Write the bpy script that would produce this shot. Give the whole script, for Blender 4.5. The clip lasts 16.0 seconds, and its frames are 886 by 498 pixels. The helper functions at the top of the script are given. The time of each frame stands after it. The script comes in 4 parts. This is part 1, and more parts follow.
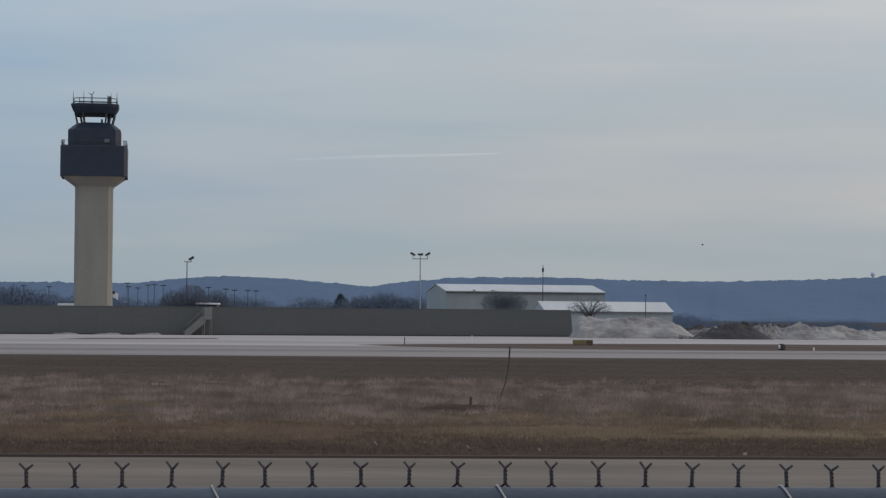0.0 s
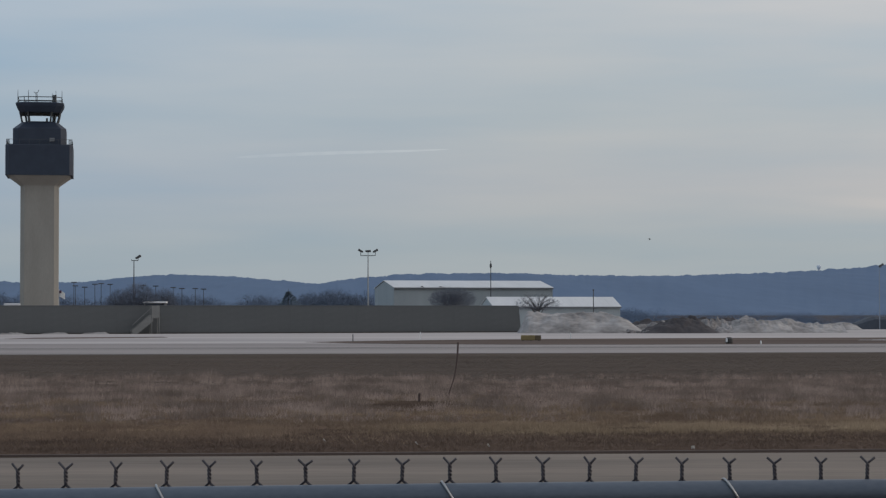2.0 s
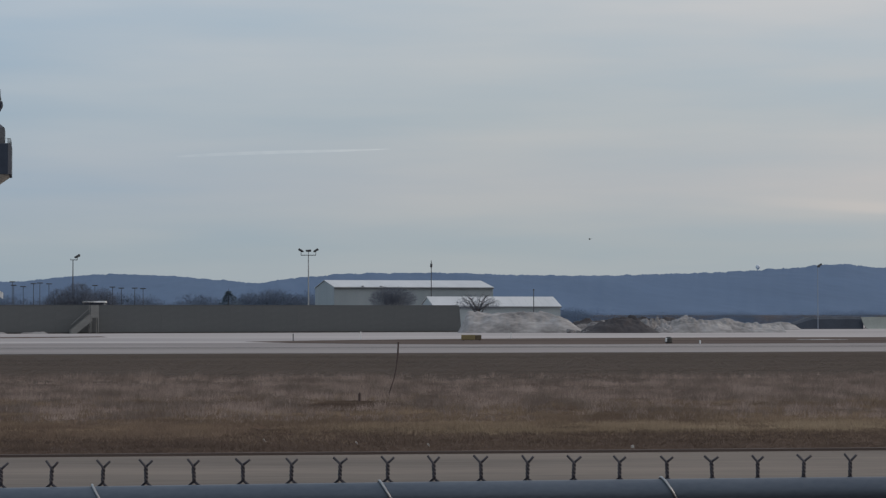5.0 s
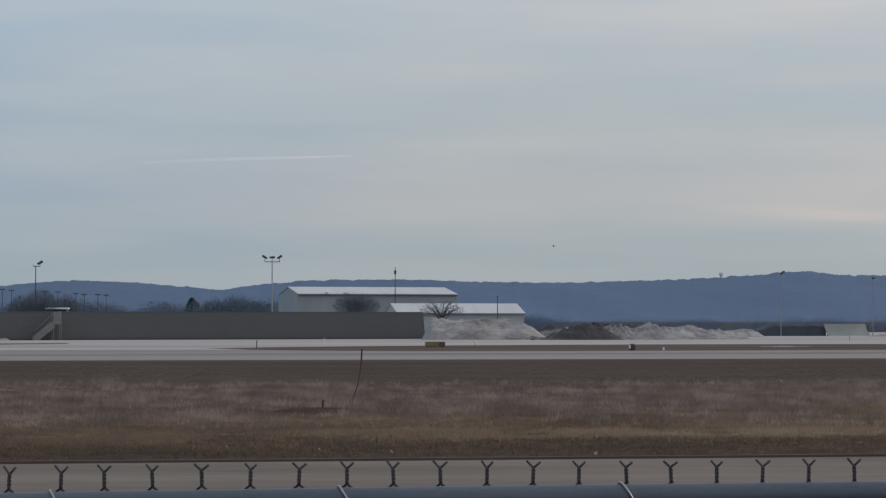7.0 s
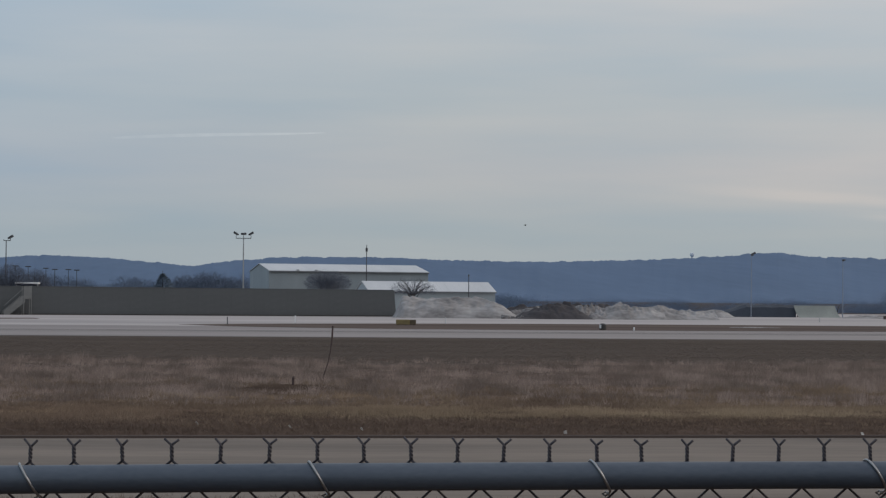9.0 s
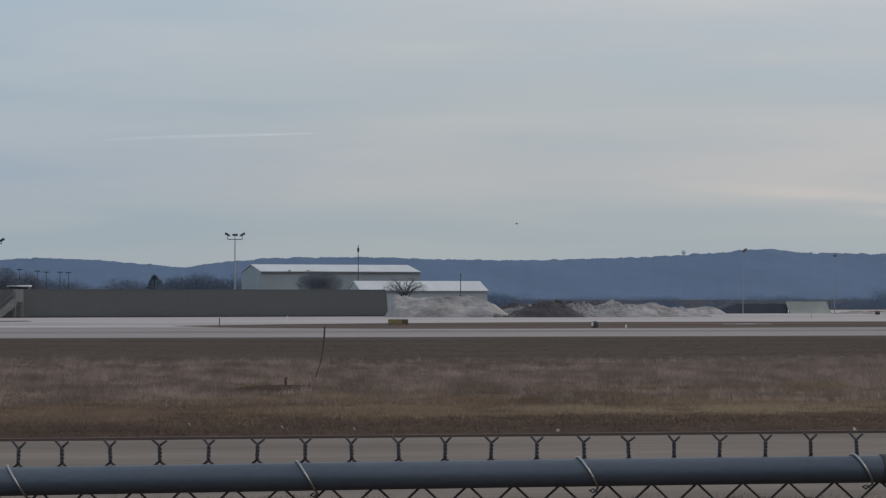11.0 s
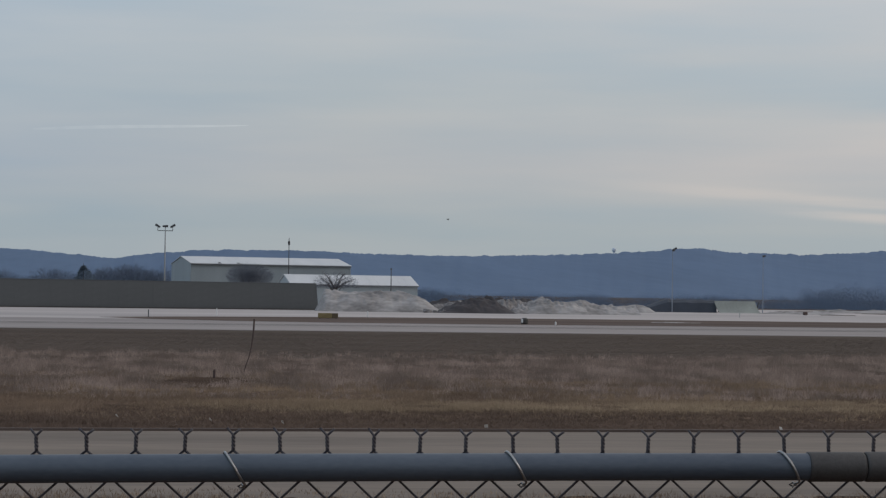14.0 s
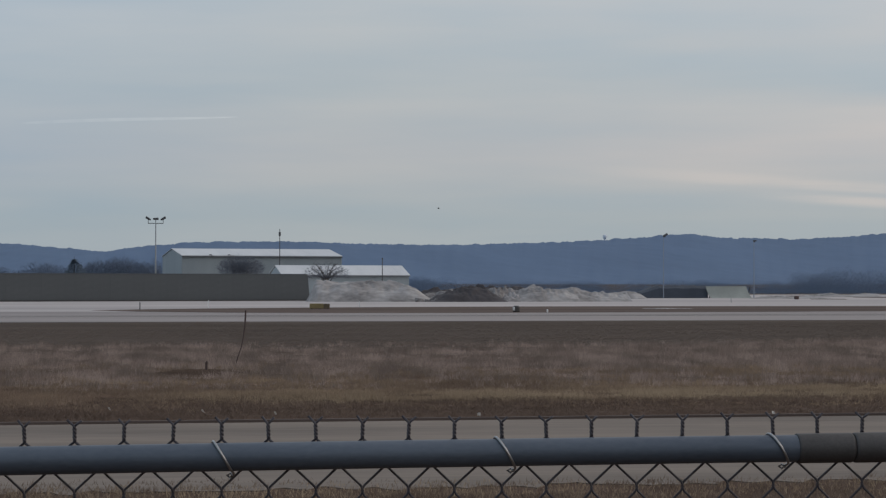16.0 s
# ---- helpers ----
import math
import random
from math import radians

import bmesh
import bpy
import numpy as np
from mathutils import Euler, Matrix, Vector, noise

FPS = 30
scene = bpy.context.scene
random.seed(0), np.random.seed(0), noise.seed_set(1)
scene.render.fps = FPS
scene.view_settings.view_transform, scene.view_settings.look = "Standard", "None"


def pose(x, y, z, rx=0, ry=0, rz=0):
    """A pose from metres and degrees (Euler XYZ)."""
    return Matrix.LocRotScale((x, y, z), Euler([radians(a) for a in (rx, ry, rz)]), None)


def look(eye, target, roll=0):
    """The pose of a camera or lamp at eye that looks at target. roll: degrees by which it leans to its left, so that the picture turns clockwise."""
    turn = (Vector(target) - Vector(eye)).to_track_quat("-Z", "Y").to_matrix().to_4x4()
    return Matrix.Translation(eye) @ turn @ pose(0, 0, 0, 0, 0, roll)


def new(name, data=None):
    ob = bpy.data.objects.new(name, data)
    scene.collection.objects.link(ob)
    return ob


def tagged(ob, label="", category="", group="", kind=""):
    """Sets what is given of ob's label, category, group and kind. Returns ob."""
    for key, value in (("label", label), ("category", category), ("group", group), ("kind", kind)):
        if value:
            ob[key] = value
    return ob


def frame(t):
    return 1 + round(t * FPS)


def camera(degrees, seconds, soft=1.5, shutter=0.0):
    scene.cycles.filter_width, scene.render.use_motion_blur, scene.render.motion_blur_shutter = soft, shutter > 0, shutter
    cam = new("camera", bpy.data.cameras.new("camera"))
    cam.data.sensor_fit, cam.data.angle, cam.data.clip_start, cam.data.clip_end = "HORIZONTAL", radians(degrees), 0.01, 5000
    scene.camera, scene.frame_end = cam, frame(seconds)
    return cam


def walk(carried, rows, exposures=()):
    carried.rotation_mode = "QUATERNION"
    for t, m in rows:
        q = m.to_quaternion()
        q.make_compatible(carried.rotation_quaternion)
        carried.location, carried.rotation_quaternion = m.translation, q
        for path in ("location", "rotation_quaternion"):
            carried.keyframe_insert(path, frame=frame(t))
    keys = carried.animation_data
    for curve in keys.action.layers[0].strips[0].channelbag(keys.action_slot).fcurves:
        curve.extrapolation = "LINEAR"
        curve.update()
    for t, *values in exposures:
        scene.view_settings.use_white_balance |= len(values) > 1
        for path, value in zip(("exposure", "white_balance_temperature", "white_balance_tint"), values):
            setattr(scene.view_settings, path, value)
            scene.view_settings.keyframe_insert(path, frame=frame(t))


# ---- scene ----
cam = camera(23.315, 16.0, soft=1.3)
PATH = [
    (0, (-0.0000, -0.0000, 2.0800), (-0.0000, 99.9493, 5.2626), 0.450),
    (0.5, (0.0042, -0.0028, 2.0806), (-0.1653, 99.9364, 5.5635), 0.098),
    (1, (0.0045, -0.0016, 2.0806), (-0.1791, 99.9539, 5.0562), 0.283),
    (1.5, (0.0056, -0.0027, 2.0802), (1.1570, 99.9488, 4.9746), 0.053),
    (2, (0.0074, -0.0026, 2.0805), (2.4424, 99.9221, 5.1012), -0.060),
    (2.5, (0.0135, -0.0050, 2.0800), (3.7774, 99.8723, 5.2978), -0.271),
    (3, (0.0132, -0.0023, 2.0798), (4.9293, 99.8361, 4.9304), 0.056),
    (3.5, (0.0129, 0.0009, 2.0798), (5.0254, 99.8378, 4.8148), -0.084),
    (6, (0.0105, 0.0016, 2.0775), (5.6470, 99.7867, 5.4432), 0.133),
    (6.5, (0.0153, 0.0042, 2.0766), (6.4991, 99.7339, 5.5603), -0.010),
    (7, (0.0178, 0.0026, 2.0764), (6.8932, 99.7116, 5.3966), -0.009),
    (7.5, (0.0178, 0.0051, 2.0763), (6.6638, 99.7373, 5.1549), 0.003),
    (8, (0.0168, 0.0076, 2.0762), (7.1205, 99.7196, 4.7569), 0.085),
    (8.5, (0.0150, 0.0114, 2.0748), (7.5659, 99.6896, 4.7914), 0.199),
    (9, (0.0167, 0.0079, 2.0740), (8.2164, 99.6449, 4.3872), 0.507),
    (11.5, (0.0256, -0.0000, 2.0730), (9.1853, 99.5549, 4.3353), -0.375),
    (12, (0.0246, 0.0052, 2.0731), (10.6108, 99.4120, 4.6130), -0.246),
    (12.5, (0.0218, 0.0077, 2.0732), (10.6124, 99.4182, 4.4366), -0.191),
    (13, (0.0216, -0.0016, 2.0731), (10.4579, 99.4236, 4.5061), -0.226),
    (13.5, (0.0219, 0.0015, 2.0709), (10.9716, 99.3779, 4.2204), 0.368),
    (14, (0.0245, 0.0074, 2.0697), (11.8118, 99.2897, 4.1392), 0.803),
    (14.5, (0.0265, 0.0042, 2.0702), (12.1277, 99.2467, 4.2334), 0.554),
    (15, (0.0289, 0.0032, 2.0701), (12.9204, 99.1512, 3.9792), 0.621),
    (15.5, (0.0298, 0.0052, 2.0653), (12.0079, 99.2748, 3.5488), 0.172),
    (16, (0.0322, 0.0097, 2.0657), (12.2433, 99.2498, 3.6240), 0.044),
]
walk(cam, [(t, look(eye, target, roll)) for t, eye, target, roll in PATH])

# ---------------------------------------------------------------- world and sun
SUN_AZ = radians(75)      # to the right of the view's first direction
SUN_EL = radians(22)
world = bpy.data.worlds.new("world")
scene.world = world
world.use_nodes = True
wn, wl = world.node_tree.nodes, world.node_tree.links
wn.clear()


def ramp_set(node, stops):
    el = node.color_ramp.elements
    while len(el) < len(stops):
        el.new(0.5)
    for e, (p, c) in zip(el, stops):
        e.position, e.color = p, (*c, 1)


sky = wn.new("ShaderNodeTexSky")
sky.sky_type, sky.sun_disc = "NISHITA", False
sky.sun_elevation, sky.sun_rotation = SUN_EL, SUN_AZ
sky_gain = wn.new("ShaderNodeMix")
sky_gain.data_type, sky_gain.blend_type = "RGBA", "MULTIPLY"
sky_gain.inputs[0].default_value = 1
sky_gain.inputs[7].default_value = (0.08, 0.08, 0.08, 1)
wl.new(sky.outputs[0], sky_gain.inputs[6])
coord = wn.new("ShaderNodeTexCoord")
sep = wn.new("ShaderNodeSeparateXYZ")
wl.new(coord.outputs["Generated"], sep.inputs[0])
# overcast layer: brighter and warmer low down, bluish grey above
height_ramp = wn.new("ShaderNodeValToRGB")
ramp_set(height_ramp, [(0.0, (0.335, 0.405, 0.455)), (0.03, (0.365, 0.425, 0.46)), (0.06, (0.43, 0.46, 0.485)),
                       (0.09, (0.415, 0.47, 0.50)), (0.15, (0.50, 0.545, 0.57)), (0.6, (0.62, 0.66, 0.70))])
wl.new(sep.outputs[2], height_ramp.inputs[0])
stretch = wn.new("ShaderNodeMapping")
stretch.inputs["Scale"].default_value = (3.0, 3.0, 26.0)
stretch.inputs["Rotation"].default_value = (0.0, radians(3), 0.0)
wl.new(coord.outputs["Generated"], stretch.inputs[0])
streaks = wn.new("ShaderNodeTexNoise")
streaks.inputs["Scale"].default_value, streaks.inputs["Detail"].default_value = 1.6, 5
streaks.inputs["Roughness"].default_value = 0.45
wl.new(stretch.outputs[0], streaks.inputs[0])
streak_ramp = wn.new("ShaderNodeValToRGB")
ramp_set(streak_ramp, [(0.3, (0.878, 0.943, 0.996)), (0.5, (0.990, 0.988, 0.996)), (0.72, (1.13, 1.06, 1.02))])
wl.new(streaks.outputs[0], streak_ramp.inputs[0])
cloud = wn.new("ShaderNodeMix")
cloud.data_type, cloud.blend_type = "RGBA", "MULTIPLY"
cloud.inputs[0].default_value = 1
wl.new(height_ramp.outputs[0], cloud.inputs[6])
wl.new(streak_ramp.outputs[0], cloud.inputs[7])
# warmer and brighter towards the sun's side
side = wn.new("ShaderNodeMapRange")
side.inputs["From Min"].default_value, side.inputs["From Max"].default_value = -0.2, 0.35
wl.new(sep.outputs[0], side.inputs["Value"])
side_ramp = wn.new("ShaderNodeValToRGB")
ramp_set(side_ramp, [(0.0, (0.83, 0.935, 1.065)), (0.5, (0.995, 0.995, 1.01)), (1.0, (1.17, 1.08, 1.05))])
wl.new(side.outputs[0], side_ramp.inputs[0])
cloud_side = wn.new("ShaderNodeMix")
cloud_side.data_type, cloud_side.blend_type = "RGBA", "MULTIPLY"
cloud_side.inputs[0].default_value = 1
wl.new(cloud.outputs[2], cloud_side.inputs[6])
wl.new(side_ramp.outputs[0], cloud_side.inputs[7])
# a bank of brighter, warmer streaks low on the sun's side
def wmath(op, a, b=None, c=None):
    n = wn.new("ShaderNodeMath")
    n.operation = op
    for k, v in enumerate((a, b, c)):
        if v is None:
            continue
        if isinstance(v, (int, float)):
            n.inputs[k].default_value = v
        else:
            wl.new(v, n.inputs[k])
    return n.outputs[0]


def wstep(value, lo, hi):
    n = wn.new("ShaderNodeMapRange")
    n.interpolation_type = "SMOOTHSTEP"
    n.inputs["From Min"].default_value, n.inputs["From Max"].default_value = lo, hi
    wl.new(value, n.inputs["Value"])
    return n.outputs[0]


# the tint fades towards the horizon
wl.new(wmath("MULTIPLY_ADD", wstep(sep.outputs[2], 0.015, 0.065), 0.65, 0.35), cloud_side.inputs[0])
fine_map = wn.new("ShaderNodeMapping")
fine_map.inputs["Scale"].default_value = (6.0, 6.0, 90.0)
fine_map.inputs["Rotation"].default_value = (0.0, radians(-4.5), 0.0)
wl.new(coord.outputs["Generated"], fine_map.inputs[0])
fine_streak = wn.new("ShaderNodeTexNoise")
fine_streak.inputs["Scale"].default_value, fine_streak.inputs["Detail"].default_value = 1.3, 4
wl.new(fine_map.outputs[0], fine_streak.inputs[0])
level = wmath("ADD", sep.outputs[2], wmath("MULTIPLY", sep.outputs[0], 0.076))
upper = wmath("MULTIPLY", wmath("MULTIPLY", wstep(level, 0.0630, 0.0662), wstep(level, 0.0715, 0.0675)), wstep(sep.outputs[0], 0.16, 0.29))
lower = wmath("MULTIPLY", wmath("MULTIPLY", wstep(level, 0.0570, 0.0605), wstep(level, 0.0645, 0.0615)), wstep(sep.outputs[0], 0.25, 0.31))
bank = wmath("MULTIPLY", wmath("ADD", upper, lower), wstep(fine_streak.outputs[0], 0.32, 0.60))
cloud_bank = wn.new("ShaderNodeMix")
cloud_bank.data_type = "RGBA"
cloud_bank.inputs[7].default_value = (0.62, 0.565, 0.54, 1)
wl.new(wmath("MULTIPLY", bank, 0.6), cloud_bank.inputs[0])
wl.new(cloud_side.outputs[2], cloud_bank.inputs[6])
blend = wn.new("ShaderNodeMix")
blend.data_type = "RGBA"
blend.inputs[0].default_value = 0.9
wl.new(sky_gain.outputs[2], blend.inputs[6])
wl.new(cloud_bank.outputs[2], blend.inputs[7])
back = wn.new("ShaderNodeBackground")
wl.new(blend.outputs[2], back.inputs[0])
back.inputs[1].default_value = 1.0
out = wn.new("ShaderNodeOutputWorld")
wl.new(back.outputs[0], out.inputs[0])

sun_data = bpy.data.lights.new("sun", "SUN")
sun_data.energy, sun_data.angle, sun_data.color = 0.6, radians(14), (1.0, 0.9, 0.78)
sun = new("sun", sun_data)
sun_dir = Vector((math.sin(SUN_AZ) * math.cos(SUN_EL), math.cos(SUN_AZ) * math.cos(SUN_EL), math.sin(SUN_EL)))
sun.matrix_world = look(sun_dir * 300, (0, 0, 0))
scene.view_settings.exposure = 0.0


# ---------------------------------------------------------------- materials
def mat(name, c1, c2, scale=4.0, rough=0.8, bump=0.0, metal=0.0, fine=40.0, random_mix=0.0, island=False, stretch_xyz=(1, 1, 1), contrast=0.2):
    """Two colours mixed by a coarse and a fine noise in object space, with relief."""
    m = bpy.data.materials.new(name)
    m.use_nodes = True
    n, l = m.node_tree.nodes, m.node_tree.links
    b = n["Principled BSDF"]
    b.inputs["Roughness"].default_value, b.inputs["Metallic"].default_value = rough, metal
    tc = n.new("ShaderNodeTexCoord")
    mp = n.new("ShaderNodeMapping")
    mp.inputs["Scale"].default_value = stretch_xyz
    l.new(tc.outputs["Object"], mp.inputs[0])
    a = n.new("ShaderNodeTexNoise")
    a.inputs["Scale"].default_value, a.inputs["Detail"].default_value = scale, 6
    l.new(mp.outputs[0], a.inputs[0])
    f = n.new("ShaderNodeTexNoise")
    f.inputs["Scale"].default_value, f.inputs["Detail"].default_value = fine, 4
    l.new(mp.outputs[0], f.inputs[0])
    add = n.new("ShaderNodeMath")
    add.operation = "MULTIPLY_ADD"
    add.inputs[1].default_value = 0.35
    l.new(f.outputs[0], add.inputs[0])
    half = n.new("ShaderNodeMath")
    half.operation = "MULTIPLY"
    half.inputs[1].default_value = 0.65
    l.new(a.outputs[0], half.inputs[0])
    l.new(half.outputs[0], add.inputs[2])
    last = add.outputs[0]
    if random_mix:
        src = n.new("ShaderNodeNewGeometry").outputs["Random Per Island"] if island else n.new("ShaderNodeObjectInfo").outputs["Random"]
        mx = n.new("ShaderNodeMix")
        mx.inputs[0].default_value = random_mix
        l.new(last, mx.inputs[2])
        l.new(src, mx.inputs[3])
        last = mx.outputs[0]
    r = n.new("ShaderNodeValToRGB")
    ramp_set(r, [(0.5 - contrast, c1), (0.5 + contrast, c2)])
    l.new(last, r.inputs[0])
    l.new(r.outputs[0], b.inputs["Base Color"])
    if bump:
        bp = n.new("ShaderNodeBump")
        bp.inputs["Strength"].default_value, bp.inputs["Distance"].default_value = bump, 0.02
        l.new(add.outputs[0], bp.inputs["Height"])
        l.new(bp.outputs[0], b.inputs["Normal"])
    return m


M_rail = mat("painted_rail", (0.062, 0.079, 0.105), (0.108, 0.129, 0.158), 5, 0.5, 0.06, 0.3, 160, stretch_xyz=(0.4, 1, 1))
M_sleeve = mat("weathered_sleeve", (0.046, 0.044, 0.044), (0.088, 0.083, 0.080), 9, 0.6, 0.1, 0.4, 200)
M_wire = mat("galvanised_wire", (0.046, 0.040, 0.046), (0.090, 0.079, 0.084), 30, 0.7, 0.1, 0.25, 300)
M_tie = mat("aluminium_tie", (0.29, 0.285, 0.28), (0.44, 0.43, 0.425), 40, 0.35, 0.05, 0.85, 300)
M_post = mat("galvanised_post", (0.22, 0.23, 0.24), (0.32, 0.33, 0.34), 6, 0.5, 0.05, 0.5, 120)
M_road = mat("worn_asphalt", (0.110, 0.085, 0.066), (0.194, 0.153, 0.120), 0.55, 0.9, 0.3, 0, 5, stretch_xyz=(0.16, 1, 1), contrast=0.13)
M_taxi = mat("taxiway_concrete", (0.190, 0.163, 0.153), (0.282, 0.243, 0.228), 0.08, 0.8, 0.1, 0, 1.0, stretch_xyz=(0.12, 1, 1), contrast=0.12)
M_apron = mat("apron_concrete", (0.300, 0.266, 0.254), (0.442, 0.393, 0.375), 0.05, 0.8, 0.1, 0, 0.6, stretch_xyz=(0.12, 1, 1), contrast=0.12)
M_joint = mat("dark_joint", (0.10, 0.095, 0.09), (0.15, 0.14, 0.135), 0.5, 0.9)
M_wall = mat("grey_wall_panel", (0.096, 0.101, 0.103), (0.125, 0.129, 0.130), 0.12, 0.85, 0.1, 0, 1.5, 0.06)
M_wall_core = mat("grey_wall_joint", (0.105, 0.107, 0.105), (0.13, 0.132, 0.13), 0.5, 0.9)
M_snow_grey = mat("old_grey_snow", (0.055, 0.048, 0.046), (0.40, 0.375, 0.365), 0.6, 0.8, 0.5, 0, 3.0, contrast=0.16)
M_stair = mat("galvanised_stair", (0.165, 0.165, 0.16), (0.225, 0.225, 0.215), 2, 0.6, 0.05, 0.2, 30)
M_tower = mat("beige_precast", (0.255, 0.240, 0.212), (0.325, 0.305, 0.268), 0.4, 0.85, 0.15, 0, 6, stretch_xyz=(1, 1, 0.25))
M_tower_dark = mat("dark_blue_cladding", (0.014, 0.023, 0.042), (0.025, 0.037, 0.061), 0.6, 0.5, 0.05, 0.1, 8)
M_rail_dark = mat("dark_metal", (0.05, 0.055, 0.06), (0.09, 0.095, 0.10), 3, 0.5, 0.0, 0.4)
M_lamp_pole = mat("pale_steel_pole", (0.30, 0.31, 0.32), (0.42, 0.43, 0.44), 1.5, 0.5, 0.0, 0.5)
# pole grey shifted towards the hill's blue, haze as paint
M_hazy_pole = mat("hazy_grey_pole", (0.21, 0.24, 0.29), (0.28, 0.31, 0.36), 1.5, 0.6, 0.0, 0.3)
M_dark_pole = mat("dark_steel_pole", (0.06, 0.06, 0.065), (0.11, 0.11, 0.115), 1.5, 0.6, 0.0, 0.4)
M_roof = mat("white_metal_roof", (0.50, 0.51, 0.52), (0.64, 0.64, 0.64), 0.3, 0.5, 0.1, 0.1, 6, stretch_xyz=(1, 0.2, 1))
M_siding = mat("pale_metal_siding", (0.29, 0.33, 0.35), (0.375, 0.415, 0.43), 0.3, 0.6, 0.1, 0.1, 8, stretch_xyz=(1, 1, 0.2))
M_trim = mat("dark_trim", (0.13, 0.14, 0.15), (0.18, 0.19, 0.20), 2, 0.6)
M_snow = mat("dirty_snow", (0.12, 0.108, 0.103), (0.42, 0.395, 0.38), 0.4, 0.75, 0.7, 0, 2.2, stretch_xyz=(0.7, 1, 1.5), contrast=0.17)
M_dirt = mat("dark_soil", (0.034, 0.030, 0.032), (0.068, 0.060, 0.063), 0.8, 0.95, 0.5, 0, 6)
M_tarp = mat("black_sheeting", (0.028, 0.035, 0.048), (0.048, 0.058, 0.078), 0.5, 0.8, 0.3, 0, 5)
M_deflector = mat("pale_deflector_panel", (0.20, 0.215, 0.195), (0.33, 0.345, 0.315), 0.4, 0.6, 0.1, 0.1, 7)
M_bark = mat("grey_bark", (0.06, 0.055, 0.055), (0.12, 0.11, 0.108), 3, 0.95, 0.3, 0, 40)
# bluish twig tone includes the haze over the shrubs and bare tree
M_twig = mat("hazed_bare_twigs", (0.082, 0.095, 0.122), (0.150, 0.162, 0.195), 0.6, 0.95, 0, 0, 10, 0.5, True)
# needles lightened and blued: the haze before them is in their colour
M_conifer = mat("hazed_conifer_needles", (0.110, 0.150, 0.190), (0.210, 0.260, 0.300), 1.0, 0.9, 0, 0, 12, 0.5, True)
# blue-grey in this wood is air haze carried by the base colour
M_far_wood = mat("far_hazed_wood", (0.150, 0.190, 0.262), (0.210, 0.258, 0.345), 0.03, 0.95, 0, 0, 0.4, 0.4, True)
# blue of the distance haze is put into the hill's base colour
M_hill = mat("hazed_wooded_hill", (0.058, 0.107, 0.190), (0.085, 0.144, 0.243), 0.007, 1.0, 0, 0, 0.05, stretch_xyz=(1, 0.08, 2.0))
# brush and grove: pale blue haze mixed into the twig colour itself
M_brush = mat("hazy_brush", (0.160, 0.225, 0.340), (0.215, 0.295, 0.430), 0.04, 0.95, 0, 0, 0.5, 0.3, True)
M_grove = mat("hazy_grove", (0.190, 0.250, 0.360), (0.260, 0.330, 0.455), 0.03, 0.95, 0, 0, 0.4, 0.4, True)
M_far_tank = mat("pale_far_tank", (0.60, 0.64, 0.70), (0.72, 0.75, 0.78), 0.1, 0.8)
M_sign_yellow = mat("yellow_sign_shell", (0.17, 0.13, 0.055), (0.26, 0.20, 0.085), 3, 0.6)
M_sign_brown = mat("brown_sign_end", (0.075, 0.055, 0.03), (0.12, 0.09, 0.05), 3, 0.6)
M_sign_dark = mat("dark_sign_face", (0.03, 0.03, 0.03), (0.06, 0.055, 0.05), 3, 0.6)
M_white = mat("white_paint", (0.68, 0.68, 0.67), (0.80, 0.80, 0.79), 3, 0.6)
M_flag_dark = mat("dark_flag_cloth", (0.05, 0.02, 0.04), (0.10, 0.035, 0.055), 3, 0.8)
M_rust = mat("rust_brown_paint", (0.055, 0.036, 0.032), (0.095, 0.058, 0.05), 6, 0.7)
M_stick = mat("weathered_rod", (0.066, 0.044, 0.040), (0.125, 0.086, 0.078), 8, 0.9, 0.2)
M_paper = mat("pale_litter", (0.55, 0.53, 0.50), (0.75, 0.73, 0.70), 20, 0.8)


def thin(m, share):
    """Lets light through a material that stands for thin blades or twigs."""
    n, l = m.node_tree.nodes, m.node_tree.links
    b, o = n["Principled BSDF"], n["Material Output"]
    r = [x for x in n if x.bl_idname == "ShaderNodeValToRGB"][0]
    tr, mx = n.new("ShaderNodeBsdfTranslucent"), n.new("ShaderNodeMixShader")
    mx.inputs[0].default_value = share
    l.new(r.outputs[0], tr.inputs[0])
    l.new(b.outputs[0], mx.inputs[1])
    l.new(tr.outputs[0], mx.inputs[2])
    l.new(mx.outputs[0], o.inputs[0])
    return m


def grass_material(name, stops, mixer=0.55, scale=0.3, stretch=(0.4, 1.0, 0.0), spread=0.34):
    m = mat(name, stops[0], stops[-1], scale, 0.95, 0, 0, 1.6, mixer * 0.75, True, stretch_xyz=stretch)
    r = [x for x in m.node_tree.nodes if x.bl_idname == "ShaderNodeValToRGB"][0]
    k = len(stops) - 1
    ramp_set(r, [(0.5 - spread / 2 + spread * i / k, c) for i, c in enumerate(stops)])
    return thin(m, 0.12)


M_tuft_pale = grass_material("pale_dry_grass", [(0.145, 0.108, 0.087), (0.238, 0.177, 0.143), (0.40, 0.302, 0.25)], 0.15, 0.75, (0.9, 0.4, 0.0), 0.20)
M_tuft_olive = grass_material("olive_dry_grass", [(0.138, 0.093, 0.064), (0.214, 0.147, 0.098), (0.35, 0.248, 0.158)], 0.12, 0.5, (0.5, 0.7, 0.0), 0.28)
M_tuft_dark = grass_material("mown_brown_grass", [(0.104, 0.084, 0.070), (0.138, 0.112, 0.094), (0.184, 0.150, 0.127)], 0.12, 0.16, (0.3, 1.0, 0.0))
